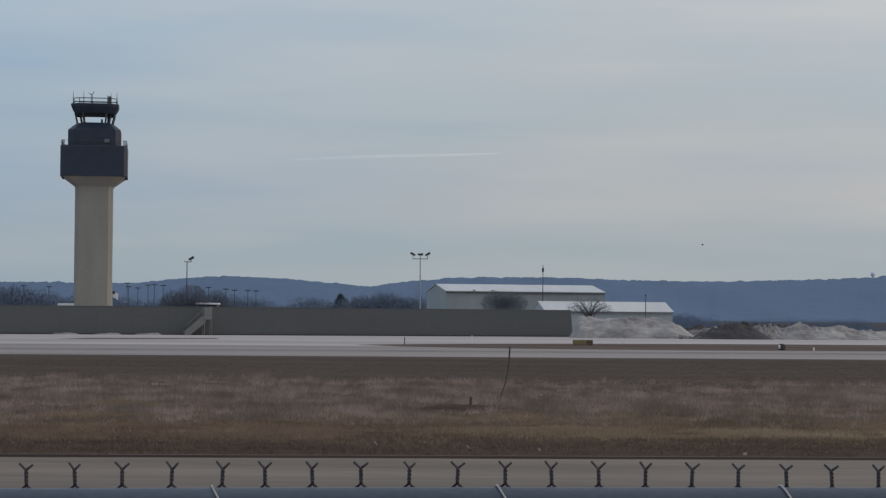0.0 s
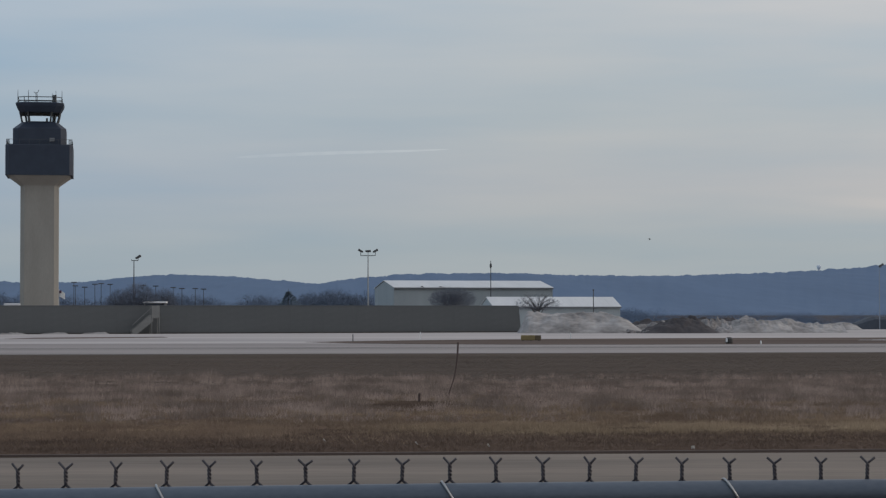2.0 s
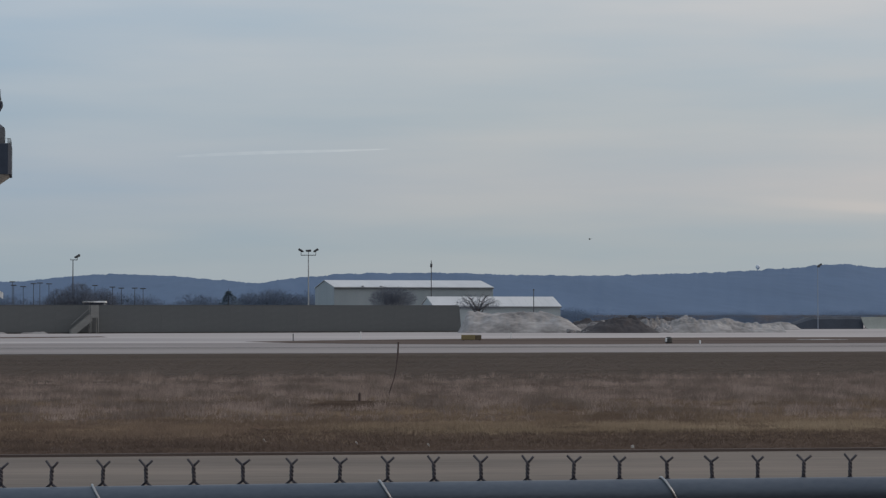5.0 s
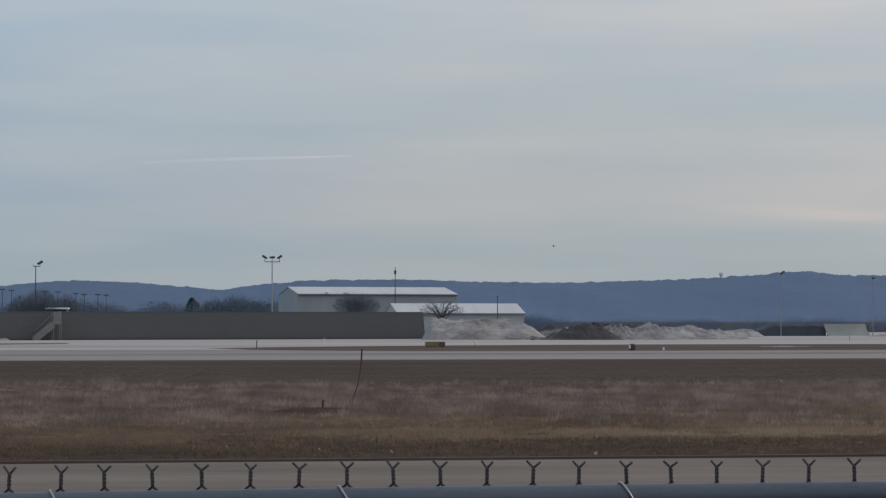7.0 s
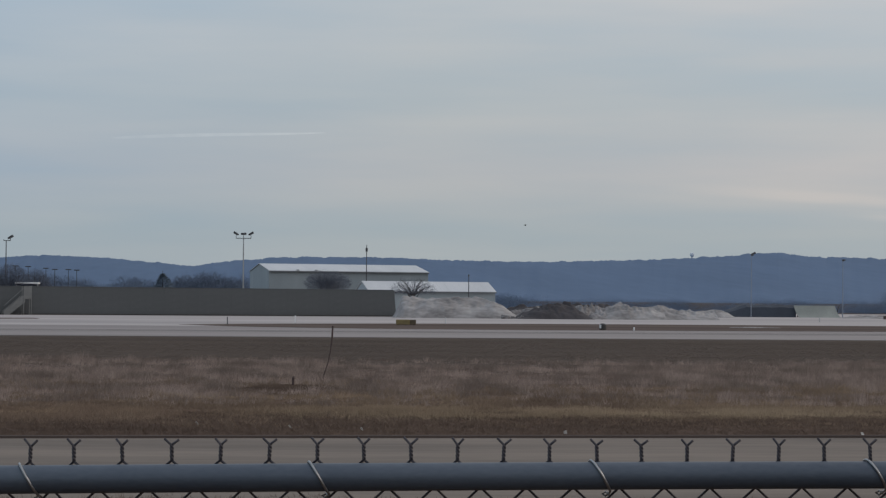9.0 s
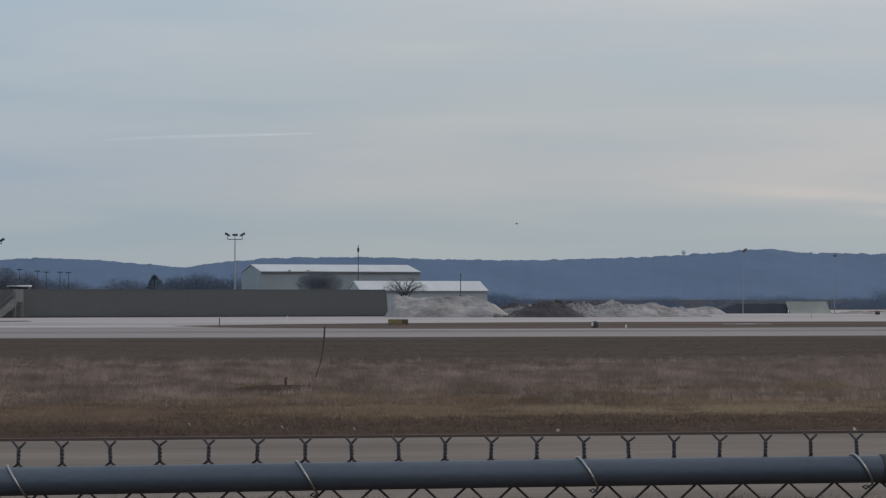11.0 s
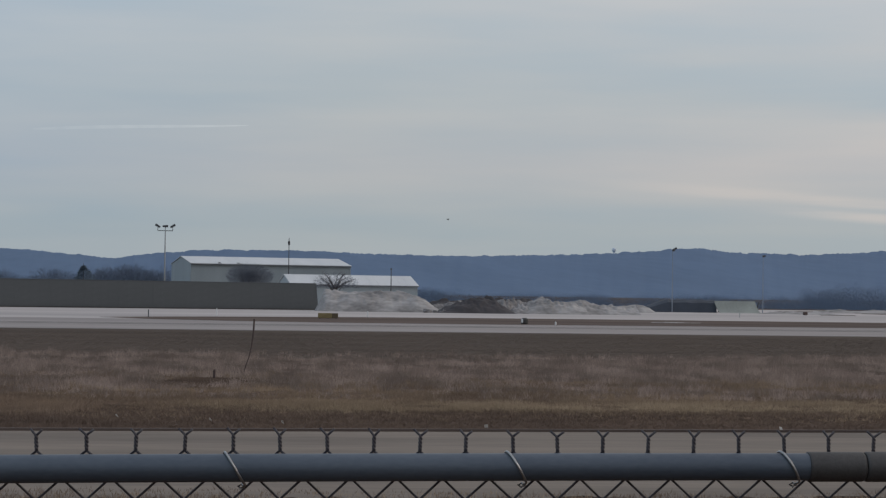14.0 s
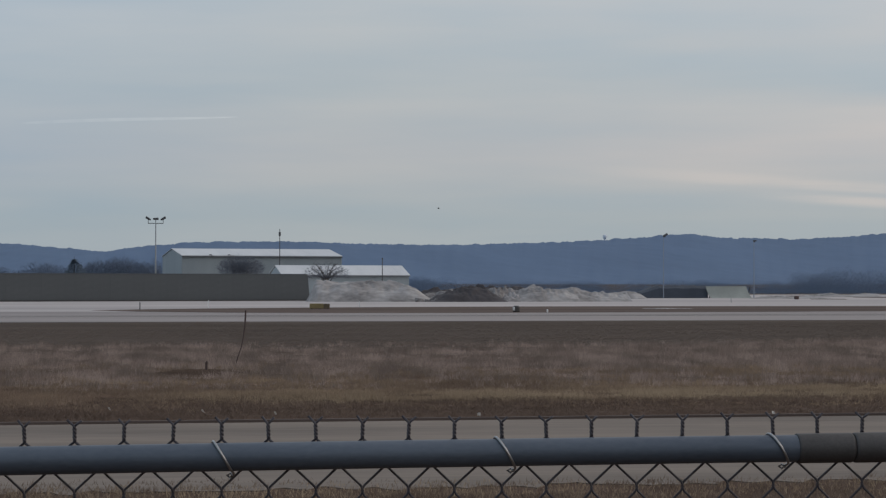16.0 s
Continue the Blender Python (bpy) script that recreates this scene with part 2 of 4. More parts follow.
M_tuft_verge = grass_material("dark_verge_grass", [(0.082, 0.054, 0.039), (0.130, 0.087, 0.062), (0.20, 0.138, 0.098)], 0.15)
M_tuft_straw = grass_material("straw_grass", [(0.185, 0.130, 0.083), (0.295, 0.213, 0.137), (0.45, 0.338, 0.22)], 0.15)
M_tuft_rust = grass_material("rust_grass", [(0.15, 0.098, 0.067), (0.225, 0.153, 0.105), (0.34, 0.242, 0.167)], 0.15)
M_lip = mat("dark_turf_lip", (0.070, 0.050, 0.042), (0.120, 0.089, 0.076), 0.2, 0.97, 0.2, 0, 2.0, stretch_xyz=(0.3, 1, 1))
M_strip = mat("thin_brown_turf", (0.092, 0.072, 0.063), (0.165, 0.132, 0.116), 0.12, 0.97, 0.2, 0, 1.2, stretch_xyz=(0.15, 1, 1), contrast=0.12)
M_strip.node_tree.nodes["Principled BSDF"].inputs["Specular IOR Level"].default_value = 0.0


def ground_material():
    """Dead turf whose kind of growth changes with the distance from the service road."""
    m = mat("dead_turf", (0.085, 0.060, 0.047), (0.145, 0.106, 0.083), 0.35, 0.97, 0.6, 0, 5, stretch_xyz=(0.3, 1, 1))
    n, l = m.node_tree.nodes, m.node_tree.links
    b = n["Principled BSDF"]
    base = [x for x in n if x.bl_idname == "ShaderNodeValToRGB"][0]
    tc = [x for x in n if x.bl_idname == "ShaderNodeTexCoord"][0]
    s = n.new("ShaderNodeSeparateXYZ")
    l.new(tc.outputs["Object"], s.inputs[0])
    w = n.new("ShaderNodeTexNoise")
    w.inputs["Scale"].default_value, w.inputs["Detail"].default_value = 0.12, 5
    l.new(tc.outputs["Object"], w.inputs[0])
    wob = n.new("ShaderNodeMath")
    wob.operation = "MULTIPLY_ADD"
    wob.inputs[1].default_value = 9.0
    l.new(w.outputs[0], wob.inputs[0])
    l.new(s.outputs[1], wob.inputs[2])
    rng = n.new("ShaderNodeMapRange")
    rng.inputs["From Min"].default_value, rng.inputs["From Max"].default_value = 4.5, 124.5
    l.new(wob.outputs[0], rng.inputs["Value"])
    zone = n.new("ShaderNodeValToRGB")
    ramp_set(zone, [(0.0, (0.75, 0.64, 0.55)), (0.20, (0.72, 0.59, 0.50)), (0.285, (0.66, 0.53, 0.46)), (0.31, (1.02, 0.83, 0.62)), (0.34, (0.90, 0.73, 0.58)), (0.38, (0.76, 0.63, 0.56)),
                    (0.48, (0.84, 0.71, 0.66)), (0.56, (0.64, 0.60, 0.56)), (0.8, (0.60, 0.57, 0.53)), (1.0, (0.62, 0.59, 0.55))])
    l.new(rng.outputs[0], zone.inputs[0])
    mx = n.new("ShaderNodeMix")
    mx.data_type, mx.blend_type = "RGBA", "MULTIPLY"
    mx.inputs[0].default_value = 1
    l.new(base.outputs[0], mx.inputs[6])
    l.new(zone.outputs[0], mx.inputs[7])
    l.new(mx.outputs[2], b.inputs["Base Color"])
    return m


M_ground = ground_material()
for m_ in (M_ground, M_tuft_dark):
    m_.node_tree.nodes["Principled BSDF"].inputs["Specular IOR Level"].default_value = 0.15
thin(M_twig, 0.4)
thin(M_conifer, 0.3)
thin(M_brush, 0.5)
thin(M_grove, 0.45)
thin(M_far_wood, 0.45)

M_glass = bpy.data.materials.new("cab_glass")
M_glass.use_nodes = True
g = M_glass.node_tree.nodes["Principled BSDF"]
g.inputs["Roughness"].default_value, g.inputs["Transmission Weight"].default_value, g.inputs["IOR"].default_value = 0.02, 1.0, 1.1
g.inputs["Base Color"].default_value = (0.9, 0.94, 0.96, 1)

# emission stands in for the daylight caught by the trail
M_trail_glow = bpy.data.materials.new("vapour_trail")
M_trail_glow.use_nodes = True
tn, tl = M_trail_glow.node_tree.nodes, M_trail_glow.node_tree.links
tn.clear()
t_out, t_mix = tn.new("ShaderNodeOutputMaterial"), tn.new("ShaderNodeMixShader")
t_tr, t_em, t_co = tn.new("ShaderNodeBsdfTransparent"), tn.new("ShaderNodeEmission"), tn.new("ShaderNodeTexCoord")
t_em.inputs[0].default_value, t_em.inputs[1].default_value = (0.62, 0.66, 0.68, 1), 1.0
t_no = tn.new("ShaderNodeTexNoise")
t_no.inputs["Scale"].default_value = 0.02
t_mp = tn.new("ShaderNodeMapRange")
t_mp.inputs["From Min"].default_value, t_mp.inputs["From Max"].default_value = 0.3, 0.7
t_mp.inputs["To Min"].default_value, t_mp.inputs["To Max"].default_value = 0.12, 0.44
tl.new(t_co.outputs["Object"], t_no.inputs[0])
tl.new(t_no.outputs[0], t_mp.inputs["Value"])
t_sep, t_along, t_mul = tn.new("ShaderNodeSeparateXYZ"), tn.new("ShaderNodeMapRange"), tn.new("ShaderNodeMath")
t_along.inputs["From Min"].default_value, t_along.inputs["From Max"].default_value = -290, 110
t_along.inputs["To Min"].default_value, t_along.inputs["To Max"].default_value = 0.35, 1.1
t_mul.operation = "MULTIPLY"
tl.new(t_co.outputs["Object"], t_sep.inputs[0])
tl.new(t_sep.outputs[0], t_along.inputs["Value"])
tl.new(t_mp.outputs[0], t_mul.inputs[0])
tl.new(t_along.outputs[0], t_mul.inputs[1])
tl.new(t_mul.outputs[0], t_mix.inputs[0])
tl.new(t_tr.outputs[0], t_mix.inputs[1])
tl.new(t_em.outputs[0], t_mix.inputs[2])
tl.new(t_mix.outputs[0], t_out.inputs[0])


# ---------------------------------------------------------------- builders
def part(name, bm, material, parent=None, label="", smooth=False):
    me = bpy.data.meshes.new(name)
    bm.normal_update()
    bm.to_mesh(me)
    bm.free()
    me.materials.append(material)
    if smooth:
        for p in me.polygons:
            p.use_smooth = len(p.vertices) <= 4  # the end caps stay flat
    ob = new(name, me)
    if parent:
        ob.parent = parent
    if label:
        ob["label"] = label
    return ob


def raw(name, verts, faces, material, parent=None, smooth=False):
    me = bpy.data.meshes.new(name)
    me.from_pydata(verts, [], faces)
    me.update()
    me.materials.append(material)
    if smooth:
        for p in me.polygons:
            p.use_smooth = True
    ob = new(name, me)
    if parent:
        ob.parent = parent
    return ob


def triangle_mesh(name, corners, material, parent=None, normals=None):
    """One mesh of loose triangles, three corners each; normals: one a triangle, for blades that take light as a mass."""
    m = len(corners) // 3
    me = bpy.data.meshes.new(name)
    me.vertices.add(3 * m)
    me.vertices.foreach_set("co", corners.astype(np.float32).ravel())
    me.loops.add(3 * m)
    me.loops.foreach_set("vertex_index", np.arange(3 * m, dtype=np.int32))
    me.polygons.add(m)
    me.polygons.foreach_set("loop_start", np.arange(0, 3 * m, 3, dtype=np.int32))
    me.update(calc_edges=True)
    if normals is not None:
        me.polygons.foreach_set("use_smooth", np.ones(m, bool))
        normals = np.repeat(normals / np.linalg.norm(normals, axis=1, keepdims=True), 3, axis=0)
        me.normals_split_custom_set_from_vertices(normals.astype(np.float32))
    me.materials.append(material)
    ob = new(name, me)
    if parent:
        ob.parent = parent
    return ob


def thing(name, x, y, z=0.0, rz=0.0, label="", category="", group="", kind=""):
    e = new(name)
    e.matrix_world = pose(x, y, z, 0, 0, rz)
    return tagged(e, label, category, group, kind)


def box(bm, x0, x1, y0, y1, z0, z1, m=None, bevel=0.0):
    made = bmesh.ops.create_cube(bm, size=1)["verts"]
    for v in made:
        v.co = Vector((x0 + (v.co.x + 0.5) * (x1 - x0), y0 + (v.co.y + 0.5) * (y1 - y0), z0 + (v.co.z + 0.5) * (z1 - z0)))
    if bevel:
        edges = list({e for v in made for e in v.link_edges})
        got = bmesh.ops.bevel(bm, geom=edges, offset=bevel, segments=1, affect="EDGES")
        made = list({v for v in got["verts"]} | {v for v in made if v.is_valid})
    if m is not None:
        for v in made:
            v.co = m @ v.co
    return bm


def tube(bm, points, radius, sides=6, caps=True):
    """A round bar along points; radius is one number or one a point."""
    pts = [Vector(p) for p in points]
    rad = radius if isinstance(radius, (list, tuple)) else [radius] * len(pts)
    rings = []
    side = None
    for i, p in enumerate(pts):
        d = (pts[min(i + 1, len(pts) - 1)] - pts[max(i - 1, 0)]).normalized()
        if side is None or abs(side.dot(d)) > 0.95:
            side = d.orthogonal().normalized()
        side = (side - d * side.dot(d)).normalized()
        other = d.cross(side)
        rings.append([bm.verts.new(p + rad[i] * (math.cos(2 * math.pi * k / sides) * side + math.sin(2 * math.pi * k / sides) * other)) for k in range(sides)])
    for a, b in zip(rings, rings[1:]):
        for k in range(sides):
            bm.faces.new((a[k], a[(k + 1) % sides], b[(k + 1) % sides], b[k]))
    if caps:
        bm.faces.new(rings[0][::-1])
        bm.faces.new(rings[-1])
    return bm


def loft(bm, sections, sides_fn):
    """Stacks closed outlines: sections of (z, half width) through sides_fn(half) -> [(x, y)]."""
    rings = [[bm.verts.new((x, y, z)) for x, y in sides_fn(h)] for z, h in sections]
    n = len(rings[0])
    for a, b in zip(rings, rings[1:]):
        for k in range(n):
            bm.faces.new((a[k], a[(k + 1) % n], b[(k + 1) % n], b[k]))
    bm.faces.new(rings[0][::-1])
    bm.faces.new(rings[-1])
    return bm


def slab(name, corners, z, thick, material, label, category="ground"):
    """A flat piece of ground or paving from a row of plan corners."""
    bm = bmesh.new()
    top = [bm.verts.new((x, y, z)) for x, y in corners]
    low = [bm.verts.new((x, y, z - thick)) for x, y in corners]
    bm.faces.new(top)
    n = len(corners)
    for k in range(n):
        bm.faces.new((top[k], low[k], low[(k + 1) % n], top[(k + 1) % n]))
    bmesh.ops.recalc_face_normals(bm, faces=bm.faces)
    return tagged(part(name, bm, material), label, category, kind="structure")


# ---------------------------------------------------------------- ground, paving and hills
bm = bmesh.new()
bmesh.ops.create_grid(bm, x_segments=24, y_segments=24, size=4600)
tagged(part("ground", bm, M_ground), "flat airfield of dead brown winter grass", "ground", kind="structure")

near_edge = [(x, 21.3 + 0.06 * x + 0.4 * noise.noise(Vector((x * 1.1, 2.0, 0))) + 0.35 * noise.noise(Vector((x * 4.3, 7.0, 0)))) for x in np.arange(-12, 20, 0.1)]
slab("road", [(-260, 5.7)] + near_edge + [(260, 36.9), (260, 47.2), (-260, 16.0)], 0.012, 0.1, M_road, "worn pale asphalt service road behind the fence", "road")
slab("road_edge", [(-120, 24.37), (140, 39.97), (140, 40.07), (-120, 24.47)], 0.05, 0.12, M_lip, "dark turf lip along the road edge", "ground")
slab("taxiway", [(-300, 88.1), (300, 134.9), (300, 171.0), (-300, 130.0)], 0.03, 0.1, M_taxi, "grey concrete taxiway across the airfield", "pavement")
slab("apron", [(-300, 130.15), (300, 171.15), (520, 190), (520, 372), (120, 360), (-300, 340)], 0.036, 0.1, M_apron, "pale weathered concrete apron", "pavement")
slab("infield_strip", [(-6.2, 156.5), (-3, 150.5), (3, 145.2), (9, 142.8), (18, 142.6), (30, 145), (51, 149.2), (300, 170), (300, 204), (60, 181.5), (38, 180.5), (23, 178), (10, 172), (2, 166), (-3, 161)],
     0.048, 0.1, M_strip, "brown grass strip between taxiway and apron")
slab("verge_strip", [(-32, 179), (-26, 182.5), (-19.5, 188.5), (-20.5, 194), (-31, 188)], 0.05, 0.1, M_strip, "thin brown grass sliver in the apron")
slab("verge_strip", [(88.2, 312), (95.5, 303), (99, 309), (104, 330), (90.5, 325)], 0.05, 0.1, M_strip, "thin brown grass sliver at the apron edge")
slab("verge_strip", [(92.5, 288), (94, 280), (130, 290), (132, 310), (98, 303)], 0.05, 0.1, M_strip, "thin brown grass sliver at the apron edge")
slab("verge_strip", [(77.2, 256), (81, 254), (83.2, 262), (79.0, 263)], 0.05, 0.1, M_strip, "thin brown grass sliver at the apron edge")
for y in (131.5, 128.0):
    slab("paving_joint", [(-200, y - 13.6), (60, y + 4.2), (60, y + 4.5), (-200, y - 13.3)], 0.041, 0.02, M_joint, "dark sealed joint in the concrete", "pavement")

RIDGE = [(-1700, 70), (-1200, 66), (-825, 61.9), (-714, 63.8), (-688, 60.9), (-614, 61.4), (-535, 65.2), (-498, 69.7), (-462, 73.2), (-383, 75.9), (-299, 72.3),
         (-235, 66.5), (-183, 62.7), (-135, 57.8), (-98, 65.5), (-46, 70.1), (17, 75.9), (70, 77.3), (186, 78.2), (270, 76.8), (333, 74.1),
         (438, 72.9), (544, 73.7), (649, 76.6), (733, 79.4), (859, 86.8), (913, 92.3), (967, 94.5), (1015, 89.0), (1086, 86.9), (1164, 85.3),
         (1253, 89.2), (1352, 97.6), (1700, 104), (2300, 90)]
rx_, rz_ = zip(*RIDGE)
verts, faces = [], []
xs = np.arange(-1700, 2300, 2.5)
STEPS = [(4000, 1.0), (3950, 0.97), (3700, 0.80), (3300, 0.50), (2900, 0.22), (2500, 0.05), (2300, -0.02)]
rng = np.random.default_rng(4)
tree_line = np.convolve(rng.normal(0, 1.3, len(xs)), (0.2, 0.2, 0.2, 0.2, 0.2), "same") + rng.normal(0, 0.38, len(xs))
for j, (yy, share) in enumerate(STEPS):
    for i, x in enumerate(xs):
        h = float(np.interp(x, rx_, rz_)) * share
        if j < 2:
            h += tree_line[i] * (1.0 if j == 0 else 0.4)
        elif share > 0:
            h += 6 * noise.noise(Vector((x / 160, yy / 160, 0))) + 2.0 * noise.noise(Vector((x / 25, yy / 25, 3)))
        verts.append((x * yy / 4000, yy, h))
n = len(xs)
for j in range(len(STEPS) - 1):
    for i in range(n - 1):
        faces.append((j * n + i, (j + 1) * n + i, (j + 1) * n + i + 1, j * n + i + 1))
tagged(raw("hills", verts, faces, M_hill, smooth=True), "long ridge of wooded hills coloured with blue haze", "hill", kind="structure")

# ---------------------------------------------------------------- control tower
def chamfered(cut):
    def outline(h):
        c = h * cut
        return [(-h + c, -h), (h - c, -h), (h, -h + c), (h, h - c), (h - c, h), (-h + c, h), (-h, h - c), (-h, -h + c)]
    return outline


def control_tower():
    t = thing("control_tower", -54.7, 336, 0, 7.6, "tall beige control tower with dark glazed cab and antennas", "tower")
    part("shaft", loft(bmesh.new(), [(0, 2.9), (21.9, 2.9)], chamfered(0.22)), M_tower, t, "beige precast shaft")
    part("flare", loft(bmesh.new(), [(21.9, 2.9), (22.1, 3.0), (23.45, 4.75), (23.5, 4.75)], chamfered(0.2)), M_tower, t)
    part("lower_gallery", loft(bmesh.new(), [(23.5, 5.12), (28.1, 5.12), (28.2, 5.08)], chamfered(0.1)), M_tower_dark, t, "dark blue clad lower storey")
    part("upper_gallery", loft(bmesh.new(), [(28.2, 4.05), (30.75, 4.05), (30.8, 4.0), (31.85, 2.75)], chamfered(0.2)), M_tower_dark, t)
    outline = chamfered(0.4)
    # sloping mullions and panes
    low, high = outline(2.68), outline(3.05)
    for k in range(8):
        (ax, ay), (bx, by) = low[k], low[(k + 1) % 8]
        (cx, cy), (dx, dy) = high[k], high[(k + 1) % 8]
        part("mullion", tube(bmesh.new(), [(ax, ay, 31.8), (cx, cy, 33.45)], 0.15, 6), M_rail_dark, t)
        bm = bmesh.new()
        q = 0.97
        vs = [bm.verts.new(p) for p in ((ax * q, ay * q, 31.85), (bx * q, by * q, 31.85), (dx * q, dy * q, 33.42), (cx * q, cy * q, 33.42))]
        bm.faces.new(vs)
        pane = part("pane", bm, M_glass, t)
        pane.visible_shadow = False
    part("console", box(bmesh.new(), -2.0, 2.0, -0.5, 0.5, 31.85, 32.2, bevel=0.05), M_rail_dark, t)
    part("monitor", box(bmesh.new(), 0.9, 1.2, -0.7, -0.4, 32.2, 32.7, bevel=0.03), M_rail_dark, t)
    part("equipment_cabinet", box(bmesh.new(), 1.7, 2.2, -0.6, 0.4, 32.2, 33.2, bevel=0.03), M_rail_dark, t)
    part("cab_roof", loft(bmesh.new(), [(33.38, 3.02), (33.5, 3.12), (34.35, 3.6), (34.75, 3.7), (34.9, 3.62)], chamfered(0.3)), M_tower_dark, t, "dark flared cab roof")
    ring = chamfered(0.3)(3.35)
    for z in (35.15, 35.72):
        part("roof_rail", tube(bmesh.new(), [(x, y, z) for x, y in ring + ring[:1]], 0.07, 5), M_rail_dark, t)
    for k, (x, y) in enumerate(ring):
        part("rail_post", tube(bmesh.new(), [(x, y, 34.85), (x, y, 35.75)], 0.06, 5), M_rail_dark, t)
    for x, y, h in ((-3.4, -1, 37.2), (-1.75, -2, 37.1), (-0.5, 1, 36.9), (2.4, 0, 37.2), (3.35, -1, 37.15), (1.8, 2, 37.0)):
        part("antenna", tube(bmesh.new(), [(x, y, 34.85), (x, y, 36.1), (x, y, h - 0.2)], [0.07, 0.05, 0.025], 5), M_rail_dark, t)
    bm = bmesh.new()
    tube(bm, [(-0.6, -2, 34.85), (-0.6, -2, 36.5)], 0.06, 5)
    tube(bm, [(-0.95, -2, 36.6), (-0.6, -2, 36.4), (-0.3, -2, 36.55), (-0.2, -2, 36.9)], 0.05, 5)
    part("wind_sensor", bm, M_rail_dark, t)
    part("roof_box", box(bmesh.new(), 2.0, 2.55, -3.2, -2.6, 34.9, 36.05, bevel=0.05), M_rail_dark, t)
    ring = chamfered(0.1)(4.98)
    for a, b in zip(ring, ring[1:] + ring[:1]):
        for s in (0.0, 0.17, 0.33, 0.5, 0.67, 0.83):
            x, y = a[0] + (b[0] - a[0]) * s, a[1] + (b[1] - a[1]) * s
            part("gallery_post", tube(bmesh.new(), [(x, y, 28.18), (x, y, 29.05)], 0.035, 4), M_rail_dark, t)
    part("gallery_rail", tube(bmesh.new(), [(x, y, 29.0) for x, y in ring + ring[:1]], 0.028, 4), M_rail_dark, t)
    part("wall_vent", box(bmesh.new(), 1.55, 2.3, -4.2, -4.04, 28.75, 29.3, bevel=0.03), M_trim, t, "grey wall vent")
    return t


control_tower()


# ---------------------------------------------------------------- grey barrier wall with its stair
WALL_A, WALL_B = Vector((-64.0, 212.6, 0)), Vector((14.13, 238.25, 0))
wall_len = (WALL_B - WALL_A).length
wall_turn = math.degrees(math.atan2(WALL_B.y - WALL_A.y, WALL_B.x - WALL_A.x))
barrier = thing("barrier_wall", WALL_A.x, WALL_A.y, 0, wall_turn, "long grey panelled barrier wall at the apron edge", "wall", kind="structure")
part("wall_core", box(bmesh.new(), 0, wall_len, 0.1, 0.3, 0, 2.93), M_wall_core, barrier)
# near-black strip draws the shadow line along the wall's foot
part("foot_shadow_strip", box(bmesh.new(), -0.05, wall_len + 0.05, -0.25, 0.4, -0.02, 0.16, bevel=0.02), M_sign_dark, barrier, "dark strip for the wall foot's shadow line")
part("coping", box(bmesh.new(), -0.02, wall_len + 0.02, -0.03, 0.36, 2.93, 3.0, bevel=0.01), M_wall, barrier)
bm = bmesh.new()
wedge = [(wall_len + 0.005, 0.16), (wall_len + 0.36, 0.16), (wall_len + 0.10, 2.93), (wall_len + 0.005, 2.93)]
near, far = [[bm.verts.new((x, y, z)) for x, z in wedge] for y in (0.0, 0.3)]
bm.faces.new(near)
bm.faces.new(far[::-1])
for k in range(4):
    bm.faces.new((near[k], far[k], far[(k + 1) % 4], near[(k + 1) % 4]))
bmesh.ops.recalc_face_normals(bm, faces=bm.faces)
part("sloped_end", bm, M_wall, barrier)
bays = 22
bay = wall_len / bays
plank = bpy.data.meshes.new("wall_panel")
bm = box(bmesh.new(), 0.002, bay - 0.002, 0, 0.1, 0.002, 0.688, bevel=0.002)
bm.normal_update()
bm.to_mesh(plank)
bm.free()
plank.materials.append(M_wall)
for i in range(bays):
    for j in range(4):
        p = new("wall_panel", plank)
        p.parent = barrier
        p.location = (i * bay, random.uniform(-0.003, 0.003), 0.165 + j * 0.69)


def access_stair():
    s = thing("access_stair", -26.75, 223.2, 0, wall_turn, "pale galvanised access stair with landing against the wall", "stair")
    run, rise, steps = 2.0, 1.7, 9
    for y in (0.0, 0.9):
        bm = bmesh.new()
        vs = [bm.verts.new(p) for p in ((0, y, 0), (0.5, y, 0), (run + 0.2, y, rise - 0.35), (run + 0.2, y, rise + 0.3), (run - 0.1, y, rise + 0.3), (0, y, 0.42))]
        f = bm.faces.new(vs)
        got = bmesh.ops.extrude_face_region(bm, geom=[f])
        for v in got["geom"]:
            if isinstance(v, bmesh.types.BMVert):
                v.co.y += 0.05
        bmesh.ops.recalc_face_normals(bm, faces=bm.faces)
        part("stringer", bm, M_stair, s)
    for k in range(steps):
        x, z = run * k / steps, rise * (k + 1) / steps
        part("tread", box(bmesh.new(), x, x + 0.26, 0.05, 0.9, z - 0.04, z, bevel=0.008), M_stair, s)
    part("landing", box(bmesh.new(), run, run + 0.85, 0, 0.95, rise - 0.06, rise, bevel=0.01), M_stair, s)
    part("guard_panel", box(bmesh.new(), run + 0.05, run + 0.8, -0.03, 0.02, rise, rise + 1.25, bevel=0.01), M_stair, s, "pale guard panel")
    for x in (run + 0.05, run + 0.82):
        for y in (0.0, 0.92):
            part("post", tube(bmesh.new(), [(x, y, 0), (x, y, rise + 1.3)], 0.04, 6), M_stair, s)
    part("top_rail", tube(bmesh.new(), [(0.0, 0, 0.95), (run, 0, rise + 1.05), (run + 0.85, 0, rise + 1.3)], 0.03, 6), M_stair, s)


access_stair()


